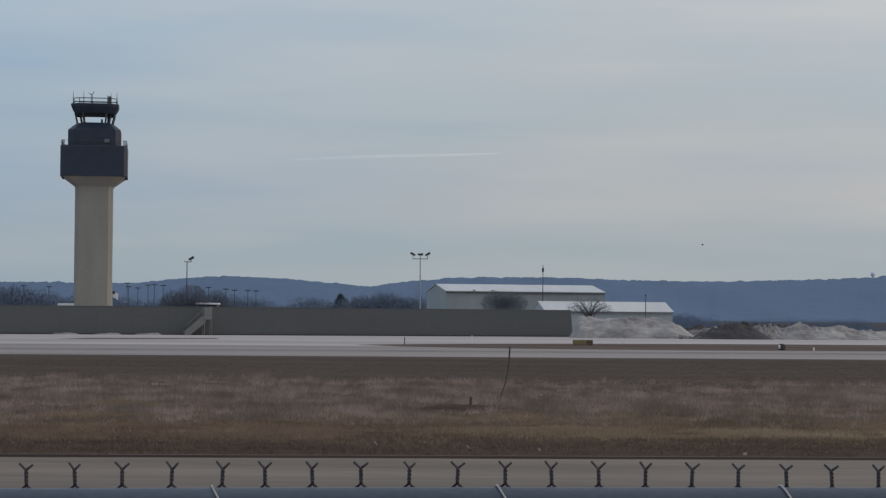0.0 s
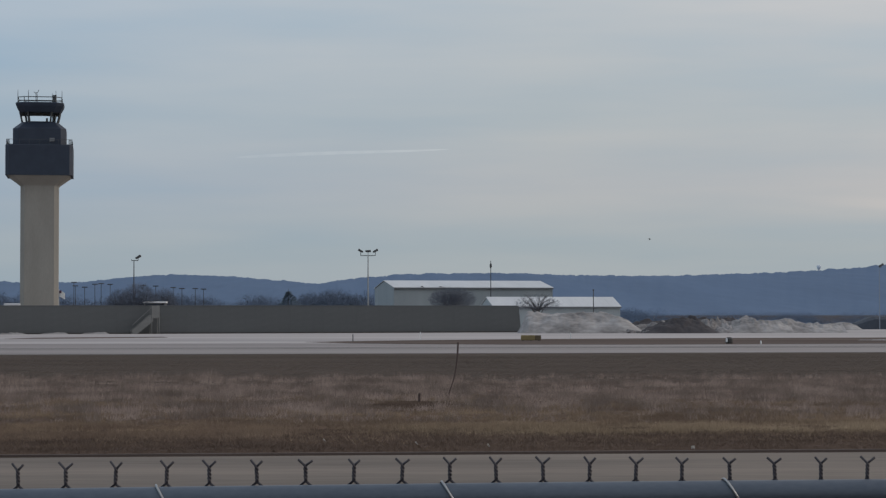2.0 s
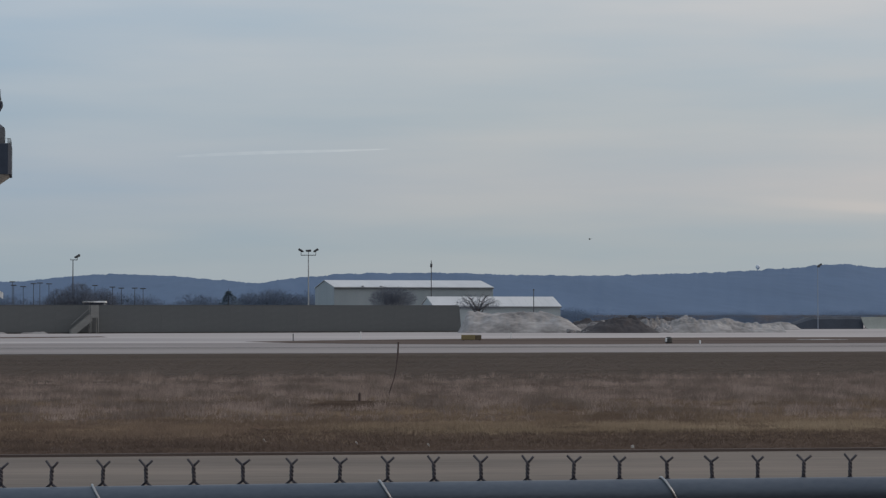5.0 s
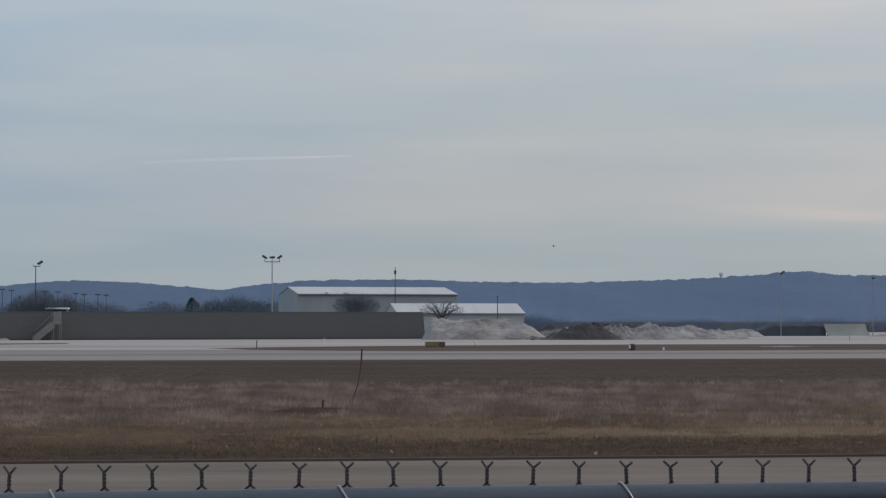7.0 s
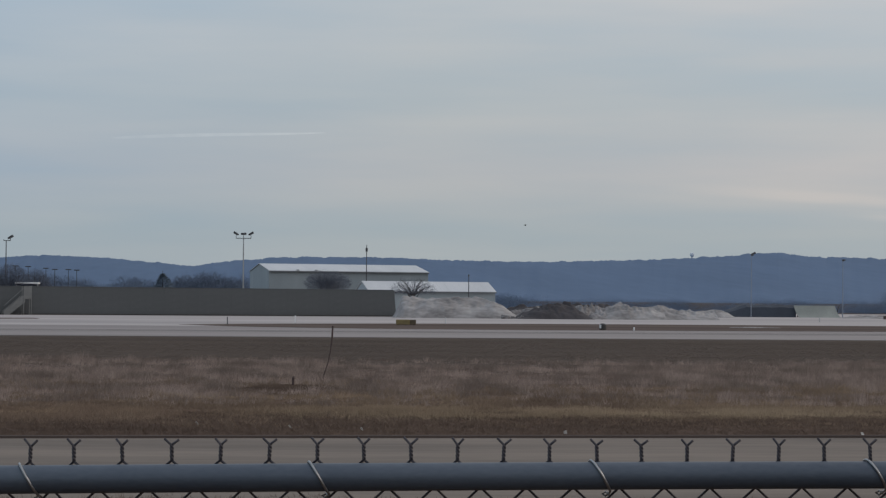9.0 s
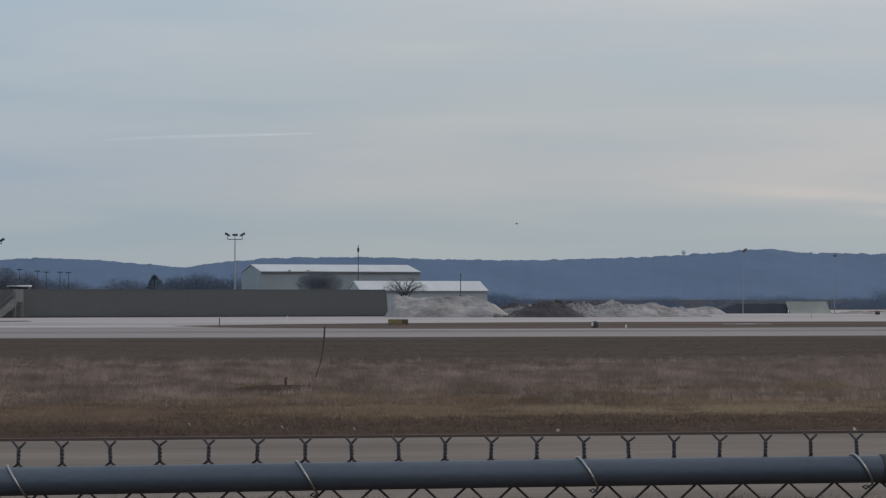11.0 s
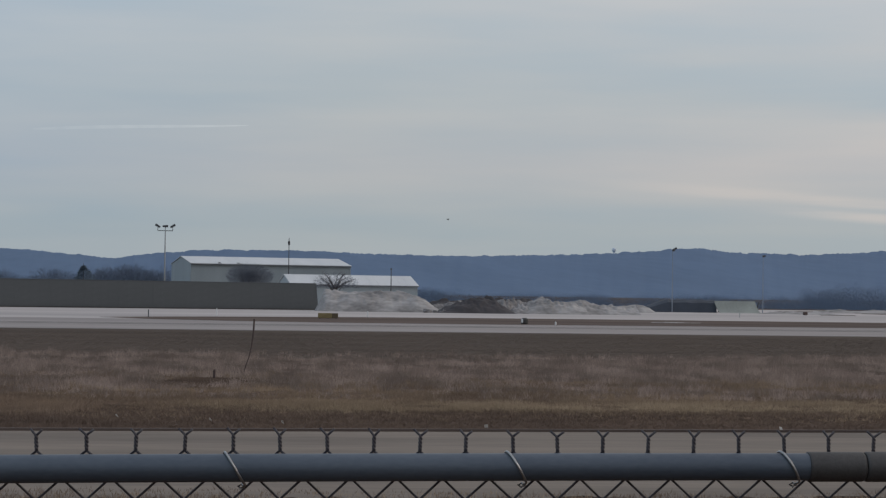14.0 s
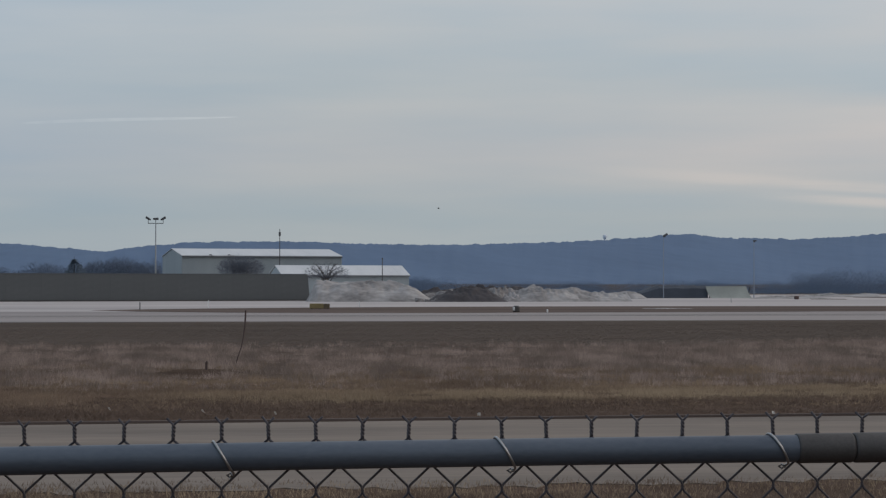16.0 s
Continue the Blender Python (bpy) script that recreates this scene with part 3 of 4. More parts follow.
def canopy():
    c = thing("shelter_canopy", -28.6, 262, 0, 0, "flat white shelter roof on slim posts", "shelter")
    part("roof", box(bmesh.new(), -1.4, 1.4, -1, 1, 3.42, 3.62, bevel=0.03), M_white, c)
    for x in (-1.25, 1.25):
        for y in (-0.85, 0.85):
            part("post", tube(bmesh.new(), [(x, y, 0), (x, y, 3.45)], 0.05, 6), M_lamp_pole, c)


canopy()


def box_truck():
    t = thing("box_truck", -44.2, 252, 0, 100, "white box truck parked behind the wall", "truck")
    part("cargo_box", box(bmesh.new(), -2.6, 1.6, -0.95, 0.95, 0.85, 3.36, bevel=0.05), M_roof, t, "white cargo box")
    cab = part("cab", box(bmesh.new(), 1.7, 3.2, -0.92, 0.92, 0.55, 2.4, bevel=0.15), M_white, t)
    part("windscreen", box(bmesh.new(), 3.19, 3.23, -0.75, 0.75, 1.5, 2.2, bevel=0.01), M_tower_dark, cab)
    part("chassis", box(bmesh.new(), -2.5, 3.1, -0.5, 0.5, 0.5, 0.8, bevel=0.02), M_sign_dark, t)
    for x in (-1.7, 2.5):
        for y in (-0.8, 0.8):
            part("wheel", tube(bmesh.new(), [(x, y - 0.13, 0.42), (x, y + 0.13, 0.42)], 0.42, 14), M_sign_dark, t)


box_truck()


# ---------------------------------------------------------------- hangars
def metal_building(name, x, y, rz, length, width, eave, ridge, label):
    t = thing(name, x, y, 0, rz, label, "hangar")
    h = width / 2
    for yy, n_ in ((0.0, -1), (width, 1)):
        part("side_wall", box(bmesh.new(), 0, length, min(yy, yy - n_ * 0.15), max(yy, yy - n_ * 0.15), 0, eave), M_siding, t)
    for xx in (0.0, length - 0.15):
        bm = bmesh.new()
        prof = [(0.15, 0), (width - 0.15, 0), (width - 0.15, eave), (h, ridge - 0.12), (0.15, eave)]
        a = [bm.verts.new((xx, q, z)) for q, z in prof]
        b = [bm.verts.new((xx + 0.15, q, z)) for q, z in prof]
        bm.faces.new(a)
        bm.faces.new(b[::-1])
        for k in range(5):
            bm.faces.new((a[k], b[k], b[(k + 1) % 5], a[(k + 1) % 5]))
        bmesh.ops.recalc_face_normals(bm, faces=bm.faces)
        part("gable_wall", bm, M_siding, t)
    for sgn in (0, 1):
        bm = bmesh.new()
        y0, y1 = (-0.35, h) if sgn == 0 else (width + 0.35, h)
        slope = (ridge - eave) / h
        z0 = eave - 0.35 * slope + 0.06
        vs = [(-0.12, y0, z0), (length + 0.12, y0, z0), (length + 0.12, y1, ridge), (-0.12, y1, ridge)]
        top = [bm.verts.new((p[0], p[1], p[2] + 0.1)) for p in vs]
        low = [bm.verts.new(p) for p in vs]
        bm.faces.new(top)
        bm.faces.new(low[::-1])
        for k in range(4):
            bm.faces.new((top[k], low[k], low[(k + 1) % 4], top[(k + 1) % 4]))
        bmesh.ops.recalc_face_normals(bm, faces=bm.faces)
        roof = part("roof", bm, M_roof, t, "white metal roof slope")
        # standing seams
        bm = bmesh.new()
        k = 0.0
        while k < length:
            tube(bm, [(k, y0, z0 + 0.105), (k, y1, ridge + 0.105)], 0.012, 4)
            k += 1.2
        tagged(part("roof_seam", bm, M_roof, roof), kind="stuff")
    part("gutter", box(bmesh.new(), -0.12, length + 0.12, -0.47, -0.36, eave - 0.20, eave - 0.03, bevel=0.02), M_trim, t, "dark eave gutter")
    bm = bmesh.new()
    k = 0.6
    while k < length:
        box(bm, k, k + 0.04, -0.012, 0.0, 0.05, eave - 0.3)
        k += 0.9
    tagged(part("siding_rib", bm, M_siding, t), kind="stuff")
    for x0 in (0.0, length - 0.14):
        part("corner_trim", box(bmesh.new(), x0 - 0.02, x0 + 0.16, -0.03, -0.004, 0, eave - 0.3), M_siding, t)
    return t


big = metal_building("large_hangar", 0.62, 420, 12.1, 32.3, 18.4, 7.2, 8.68, "large pale metal hangar with white gabled roof")
for x, reach in ((5.9, 0.5), (10.2, 1.1)):
    light = part("wall_light", tube(bmesh.new(), [(x, -0.1, 7.0), (x, -0.6, 7.32), (x - reach, -1.4, 7.4)], 0.045, 5), M_lamp_pole, big, "gooseneck wall light")
    part("lamp_hood", box(bmesh.new(), x - reach - 0.3, x - reach + 0.2, -1.6, -1.25, 7.33, 7.5, bevel=0.05), M_rail_dark, light, "dark lamp hood")
metal_building("low_shed", 16.0, 335.2, 12.1, 20.8, 8.0, 3.2, 4.68, "low pale metal shed with white gabled roof")


# ---------------------------------------------------------------- poles and lamps
def flood_pole(x, y, top, heads, label, pale=True, r=0.12, size=1.0):
    t = thing("flood_light_pole", x, y, 0, 0, label, "lamp post")
    m = (M_hazy_pole if r < 0.08 else M_lamp_pole) if pale else M_dark_pole
    part("pole", tube(bmesh.new(), [(0, 0, 0), (0, 0, top * 0.5), (0, 0, top)], [r * 1.3, r, r * 0.7], 8), m, t)
    span = max(abs(h[0]) for h in heads)
    lo = min(-0.4 if r > 0.08 else 0.0, min(h[0] for h in heads))
    part("cross_arm", tube(bmesh.new(), [(lo, 0, top + 0.15), (lo, 0, top - 0.05), (max(h[0] for h in heads), 0, top - 0.05), (max(h[0] for h in heads), 0, top + 0.2)], 0.07, 6), M_dark_pole, t)
    for hx, hz, tilt in heads:
        m4 = pose(hx, 0, top + hz, 0, tilt, 0) @ Matrix.Scale(size, 4)
        out_ = 1 if tilt <= 0 else -1
        bm = box(bmesh.new(), -0.5, 0.5, -0.35, 0.35, -0.17, 0.17, None, 0.06)
        for v in bm.verts:  # deeper at the outer end
            v.co.z *= 1 + 0.5 * out_ * v.co.x
        bmesh.ops.transform(bm, matrix=m4, verts=bm.verts)
        head = part("lamp_head", bm, M_dark_pole, t, "dark floodlight head")
        part("lens", box(bmesh.new(), -0.36, 0.36, -0.28, 0.28, -0.2, -0.15, m4), M_trim, head)
        part("bracket", tube(bmesh.new(), [(hx, 0, top - 0.05), (hx, 0, top + hz)], 0.05, 5), M_dark_pole, t)
    return t


flood_pole(-42.9, 360, 11.1, [(0.7, 0.55, -28), ], "steel pole with a single tilted floodlight", False, 0.1)
flood_pole(-4.0, 380, 12.45, [(-1.3, 0.8, 28), (0.0, 0.75, 0), (1.3, 0.8, -28)], "tall pale steel pole with three floodlights")
flood_pole(62.9, 275, 8.1, [(0.25, 0.2, -25)], "slender pale apron pole with one floodlight", True, 0.055, 0.62)
flood_pole(75.3, 276, 7.5, [(0.1, 0.1, 0)], "slender pale apron pole beside the deflector", True, 0.055, 0.45)

t = thing("beacon_pole", 17.96, 385, 0, 0, "thin dark pole with a small beacon", "pole")
part("pole", tube(bmesh.new(), [(0, 0, 0), (0, 0, 11.6)], [0.11, 0.06], 6), M_dark_pole, t)
part("beacon", tube(bmesh.new(), [(0, 0, 10.3), (0, 0, 10.5), (0, 0, 11.0), (0, 0, 11.1)], [0.08, 0.2, 0.2, 0.08], 8), M_dark_pole, t)
t = thing("antenna_pole", 31.3, 331, 0, 0, "thin dark antenna pole before the shed", "pole")
part("pole", tube(bmesh.new(), [(0, 0, 0), (0, 0, 5.7)], [0.09, 0.06], 6), M_dark_pole, t)
part("cap", tube(bmesh.new(), [(0, 0, 5.6), (0, 0, 5.85)], 0.12, 6), M_dark_pole, t)

# small car-park lamps beyond the wall
for x, y, top in ((-62.0, 424, 7.6), (-59.6, 420, 7.3), (-57.9, 422, 7.9), (-56.4, 420, 8.0), (-55.3, 425, 7.9), (-61.4, 418, 8.2), (-48.2, 420, 7.6), (-45.8, 420, 7.5),
                  (-42.4, 420, 7.2), (-40.7, 420, 7.0), (-38.1, 420, 7.0), (-36.5, 420, 6.9), (-82.0, 420, 7.6), (-77.0, 420, 7.4)):
    t = thing("car_park_lamp", x, y, 0, 0, "dark slim car-park lamp post", "lamp post", "car park lamps")
    part("pole", tube(bmesh.new(), [(0, 0, 0), (0, 0, top)], 0.06, 5), M_dark_pole, t)
    part("lamp_head", box(bmesh.new(), -0.55, 0.55, -0.2, 0.2, top - 0.02, top + 0.16, bevel=0.04), M_dark_pole, t)

t = thing("flagpole", -46.9, 305, 0, 0, "short flagpole with a drooping dark red and white flag", "flag")
part("pole", tube(bmesh.new(), [(0, 0, 0), (0, 0, 5.6)], 0.05, 6), M_lamp_pole, t)
bm = bmesh.new()
for i in range(7):
    for j in range(4):
        bm.verts.new((0.05 + i * 0.13, 0.12 * math.sin(i * 1.1), 5.5 - j * 0.3 - i * 0.07))
bm.verts.ensure_lookup_table()
for i in range(6):
    for j in range(3):
        bm.faces.new([bm.verts[k] for k in (i * 4 + j, i * 4 + j + 1, i * 4 + j + 5, i * 4 + j + 4)])
bmesh.ops.solidify(bm, geom=bm.faces[:], thickness=0.015)
part("flag_cloth", bm, M_white, t)
part("flag_canton", box(bmesh.new(), 0.06, 0.36, -0.1, 0.12, 5.05, 5.45, bevel=0.01), M_flag_dark, t, "dark red flag corner")


# ---------------------------------------------------------------- snow banks, soil heap, blast deflector
def heap(name, x, y, lx, ly, crest, seed, material, label, category, rough=0.22, flat=1.6):
    """A mound whose crest line is given as heights at even steps along its length, roughened by noise."""
    nx, ny = 120, 34
    steps = np.linspace(-1, 1, len(crest))
    verts, faces = [], []
    for i in range(nx + 1):
        for j in range(ny + 1):
            u, v = i / nx * 2 - 1, j / ny * 2 - 1
            px, py = x + u * lx / 2, y + v * ly / 2
            nz = 1 + 0.3 * noise.noise(Vector((px * 0.4, py * 0.4, seed))) + rough * noise.noise(Vector((px * 1.1, py * 1.1, seed + 5))) + 0.7 * rough * noise.noise(Vector((px * 2.9, py * 2.9, seed + 9))) - 0.9 * rough * (1 - abs(noise.noise(Vector((px * 0.75 + py * 0.4, py * 0.9, seed + 14))))) ** 4
            z = float(np.interp(u, steps, crest)) * max(0.0, 1 - abs(v) ** flat) * nz
            verts.append((u * lx / 2, v * ly / 2, 1.1 * z - 0.05))
    for i in range(nx):
        for j in range(ny):
            a = i * (ny + 1) + j
            faces.append((a, a + ny + 1, a + ny + 2, a + 1))
    ob = raw(name, verts, faces, material, smooth=True)
    ob.matrix_world = pose(x, y, 0.03)
    return tagged(ob, label, category)


heap("snow_bank", 20.4, 229, 13.7, 9, [0, 1.8, 1.88, 1.92, 1.95, 1.97, 1.97, 1.95, 1.93, 1.9, 1.85, 1.75, 1.3, 0.6, 0], 1.0, M_snow, "large dirty ploughed snow bank beside the wall", "snow", 0.09, 2.2)
heap("soil_mound", 30.2, 225, 8.8, 6, [0, 0.5, 0.95, 1.3, 1.55, 1.65, 1.45, 1.15, 0.6, 0], 2.0, M_dirt, "dark soil heap between snow banks", "soil", 0.2)
heap("snow_bank", 28.0, 229, 6.0, 4, [0, 0.9, 1.0, 1.25, 1.1, 1.2, 0], 3.3, M_snow_grey, "small dirty snow lump beside the soil", "snow")
heap("snow_bank", 34.4, 227, 5.6, 6, [0, 0.7, 1.35, 1.2, 1.5, 0.9, 0], 4.1, M_snow_grey, "dirty snow bank mixed with soil", "snow", 0.45)
heap("snow_bank", 38.8, 227, 7.0, 6, [0.4, 1.15, 1.45, 1.6, 1.45, 1.4, 1.1, 0.7], 5.2, M_snow, "pale ploughed snow bank with rough crest", "snow", 0.2)
heap("snow_bank", 44.6, 229, 7.5, 6, [1.0, 1.3, 1.15, 1.15, 1.05, 1.0, 0.95], 6.6, M_snow, "low pale snow bank running along the apron", "snow", 0.2)
heap("snow_bank", 55.8, 262, 4.5, 4, [0, 0.8, 1.15, 0.95, 0.5, 0], 7.7, M_snow, "small rounded snow bank beside dark sheeting", "snow", 0.1)
heap("soil_mound", 33.0, 235, 17.0, 6, [0.4, 1.2, 1.4, 1.5, 1.55, 1.5, 1.25, 0.6], 8.4, M_dirt, "dark soil bank behind the snow", "soil", 0.2)
for x, y, l, sd in ((-38.5, 220.2, 3.3, 11.2), (-34.5, 221.5, 3.3, 11.9), (-30.5, 222.8, 3.2, 12.5)):
    heap("snow_patch", x, y, l, 1.0, [0, 0.24, 0.2, 0.26, 0.22, 0.18, 0], sd, M_snow, "thin remnant snow along the wall foot", "snow", 0.3)
heap("snow_patch", -40.8, 208.6, 6.5, 5.0, [0, 0.07, 0.05, 0.08, 0.05, 0], 13.1, M_snow, "thin remnant snow on the open apron", "snow", 0.3)
lump_rng = random.Random(77)
for k in range(10):
    bm = bmesh.new()
    bmesh.ops.create_icosphere(bm, subdivisions=2, radius=1.0)
    size = lump_rng.uniform(0.18, 0.36)
    for v in bm.verts:
        v.co *= 1 + 0.6 * noise.noise(v.co * 1.6 + Vector((k * 3.1, 0, 0)))
        v.co.x *= size * 1.5
        v.co.y *= size
        v.co.z = max(-0.4, v.co.z) * size * 0.9
    lump = part("snow_lump", bm, M_snow_grey)
    lump.matrix_world = pose(25.0 + 0.42 * k + lump_rng.uniform(-0.2, 0.2), lump_rng.uniform(223.2, 225.0), 0.03 + 0.36 * size, 0, 0, lump_rng.uniform(0, 180))
    tagged(lump, "broken lump of dirty frozen snow beside the soil", "snow", "ploughed lumps")
heap("snow_patch", 37.5, 163, 6.0, 3.0, [0, 0.1, 0.13, 0.1, 0], 9.1, M_snow_grey, "thin remnant snow patch on the strip", "snow", 0.3)
heap("snow_patch", 78.0, 268, 12.0, 7, [0, 0.3, 0.4, 0.25, 0.35, 0], 9.8, M_snow, "low remnant snow on the apron edge", "snow", 0.3)
heap("snow_patch", 96.0, 300, 16.0, 8, [0, 0.4, 0.55, 0.3, 0.5, 0.2, 0], 10.4, M_snow, "low remnant snow on the apron edge", "snow", 0.3)


t = thing("sheeted_stack", 59.3, 277, 0, 2, "low stack under black sheeting on the apron", "stack")
bm = bmesh.new()
prof = []
for i in range(13):
    u = i / 12
    prof.append((u * 9.6, 0.25 + 1.4 * min(1.0, u * 3.2) ** 0.7 + 0.05 * math.sin(i * 2.1)))
rows_ = []
for x, h in prof:
    rows_.append([bm.verts.new((x, -2.0, 0)), bm.verts.new((x, -1.5, h * 0.8)), bm.verts.new((x, -0.6, h)), bm.verts.new((x, 1.2, h)), bm.verts.new((x, 2.4, 0))])
for a, b in zip(rows_, rows_[1:]):
    for k in range(4):
        bm.faces.new((a[k], b[k], b[k + 1], a[k + 1]))
bm.faces.new(rows_[0])
bm.faces.new(rows_[-1][::-1])
bmesh.ops.recalc_face_normals(bm, faces=bm.faces)
part("sheeting", bm, M_tarp, t)

t = thing("blast_deflector", 69.35, 275.2, 0, 2, "pale curved blast deflector of metal panels", "deflector")
for k in range(4):
    bm = bmesh.new()
    x0, x1 = k * 1.38, k * 1.38 + 1.372
    sec = [(-1.1 + 1.3 * (q / 7) ** 0.6, 1.6 * (q / 7) ** 1.25) for q in range(8)]
    a = [bm.verts.new((x0 - 0.72 * (z / 1.6) ** 0.42, y, z)) for y, z in sec]
    b = [bm.verts.new((x1 - 0.72 * (z / 1.6) ** 0.42, y, z)) for y, z in sec]
    for q in range(7):
        bm.faces.new((a[q], b[q], b[q + 1], a[q + 1]))
    bmesh.ops.recalc_face_normals(bm, faces=bm.faces)
    bmesh.ops.solidify(bm, geom=bm.faces[:], thickness=0.06)
    part("panel", bm, M_deflector, t)
for k in range(5):
    part("strut", tube(bmesh.new(), [(0.1 + k * 1.3, 1.3, 0), (0.1 + k * 1.3, 0.2, 1.5)], 0.06, 6), M_dark_pole, t)


# ---------------------------------------------------------------- airfield signs, lights and markers
t = thing("guidance_sign", 10.5, 160.6, 0.045, 2, "low yellow-brown airfield guidance sign on the strip", "sign")
part("cabinet", box(bmesh.new(), -0.75, 0.28, -0.12, 0.12, 0.06, 0.44, bevel=0.03), M_sign_yellow, t)
part("end_face", box(bmesh.new(), 0.285, 0.75, -0.12, 0.12, 0.06, 0.43, bevel=0.03), M_sign_brown, t, "dark sign end")
for x in (-0.6, 0.0, 0.6):
    part("leg", tube(bmesh.new(), [(x, 0, 0), (x, 0, 0.08)], 0.04, 6), M_dark_pole, t)
t = thing("edge_light_unit", 22.95, 145.2, 0.04, 0, "small dark drum-shaped airfield light with a pale side", "light")
part("drum", tube(bmesh.new(), [(0, 0, 0.0), (0, 0, 0.08), (0, 0, 0.34), (0, 0, 0.44)], [0.2, 0.25, 0.25, 0.14], 12), M_sign_dark, t)
part("pale_side", box(bmesh.new(), -0.255, -0.13, -0.23, -0.1, 0.1, 0.36, bevel=0.03), M_white, t, "pale side plate")
t = thing("marker_post", 24.9, 144.0, 0.04, 0, "small white airfield marker post", "marker")
part("post", tube(bmesh.new(), [(0, 0, 0), (0, 0, 0.17), (0, 0, 0.22)], [0.055, 0.055, 0.025], 8), M_white, t)
for x, y, h, m, lab in ((-2.8, 159.8, 0.55, M_dark_pole, "thin dark edge marker stake"), (2.4, 173.6, 0.6, M_white, "thin pale edge marker stake"), (14.6, 174, 0.5, M_white, "thin pale edge marker stake"),
                        (56.0, 214, 0.45, M_lamp_pole, "thin pale edge marker stake"), (78.0, 208, 0.6, M_white, "thin pale edge marker stake"), (74.9, 255, 0.4, M_rust, "small rust-brown airfield box")):
    t = thing("edge_marker", x, y, 0.035, 0, lab, "marker", "edge markers")
    wide = 0.26 if m is M_rust else 0.035
    part("stake", box(bmesh.new(), -wide, wide, -wide, wide, 0, h, bevel=wide * 0.3), m, t)

t = thing("bent_rod", 1.40, 52.8, 0, 0, "thin rust-brown bent rod leaning up out of the grass", "rod")
part("rod", tube(bmesh.new(), [(0, 0, -0.05), (0.06, 0, 0.2), (0.15, 0, 0.46), (0.21, 0, 0.74), (0.235, 0, 0.95), (0.25, 0, 1.12), (0.262, 0, 1.38)],
     [0.016, 0.015, 0.014, 0.016, 0.019, 0.022, 0.022], 7), M_stick, t)
t = thing("short_stake", 0.68, 50.6, 0, 0, "short dark wooden stake in the grass", "stake")
part("stake", tube(bmesh.new(), [(0, 0, -0.05), (0, 0, 0.19), (0.01, 0, 0.22)], [0.03, 0.028, 0.015], 7), M_stick, t)

for x, y in ((-1.05, 34.6), (0.42, 33.8), (1.52, 33.2), (4.6, 32.6), (9.2, 32.5)):
    bm = bmesh.new()
    s = random.uniform(0.018, 0.028)
    vs = [bm.verts.new(p) for p in ((-s, -s * 0.6, 0.004), (s, -s * 0.7, 0.006), (s * 0.9, s, 0.05), (-s * 0.8, s * 0.8, 0.06), (0, 0.2 * s, 0.02))]
    for a, b in ((0, 1), (1, 2), (2, 3), (3, 0)):
        bm.faces.new((vs[a], vs[b], vs[4]))
    bmesh.ops.solidify(bm, geom=bm.faces[:], thickness=0.003)
    ob = part("paper_scrap", bm, M_paper)
    ob.matrix_world = pose(x, y, 0.02, 0, 0, random.uniform(0, 180))
    tagged(ob, "small pale paper scrap in the grass", "litter", "scraps")

# ---------------------------------------------------------------- trees and woods
def twig_cloud(count, rx, ry, z0, z1, seed, size=(0.5, 1.2), width=0.03, spread=1.0, dome=True):
    """Thin tapering twigs that fan upwards and outwards in a rounded crown; returns triangle corners."""
    r = np.random.default_rng(seed)
    u = r.normal(0, 1, (count, 3))
    u *= (1.08 * r.random(count) ** 0.52 / np.linalg.norm(u, axis=1))[:, None]
    zz = np.abs(u[:, 2]) if dome else (u[:, 2] + 1) / 2
    p = np.stack([u[:, 0] * rx, u[:, 1] * ry, z0 + zz * (z1 - z0)], 1)
    d = np.stack([u[:, 0] * spread, u[:, 1] * spread, 0.35 + 0.6 * r.random(count)], 1) + r.normal(0, 0.35, (count, 3))
    d *= (r.uniform(*size, count) / np.linalg.norm(d, axis=1))[:, None]
    side = np.cross(d, r.normal(0, 1, (count, 3)))
    side *= (width / (np.linalg.norm(side, axis=1) + 1e-6))[:, None]
    return np.stack([p - side, p + side, p + d], 1).reshape(-1, 3)


def shrub(x, y, rx, top, seed, label, count=1500, name="bare_shrub", dome=True):
    t = thing(name, x, y, 0, 0, label, "tree")
    bm = bmesh.new()
    r = random.Random(seed)
    for _ in range(9):
        a = r.uniform(0, 6.28)
        q = r.uniform(0.2, 0.75) * rx
        tube(bm, [(0.2 * math.cos(a), 0.2 * math.sin(a), -0.05), (q * 0.5 * math.cos(a), q * 0.5 * math.sin(a), top * 0.45), (q * math.cos(a), q * math.sin(a), top * 0.85)], [0.08, 0.045, 0.015], 5)
    part("trunk", bm, M_bark, t)
    low = top * 0.2 if dome else top * 0.42
    triangle_mesh("crown", twig_cloud(count, rx, rx * 0.8, low, top * 0.9, seed, (0.2, 0.7), 0.010, dome=dome), M_twig, t)
    return t


shrub(7.75, 270, 2.65, 5.75, 11, "dense dark bare shrub behind the wall", 9500, dome=False)
shrub(-30.6, 262, 2.7, 6.0, 12, "wide dark bare shrub behind the wall", 22000)
shrub(-33.4, 266, 2.0, 5.3, 13, "wide dark bare shrub behind the wall", 13000)
shrub(-27.8, 264, 1.9, 5.4, 14, "wide dark bare shrub behind the wall", 13000)


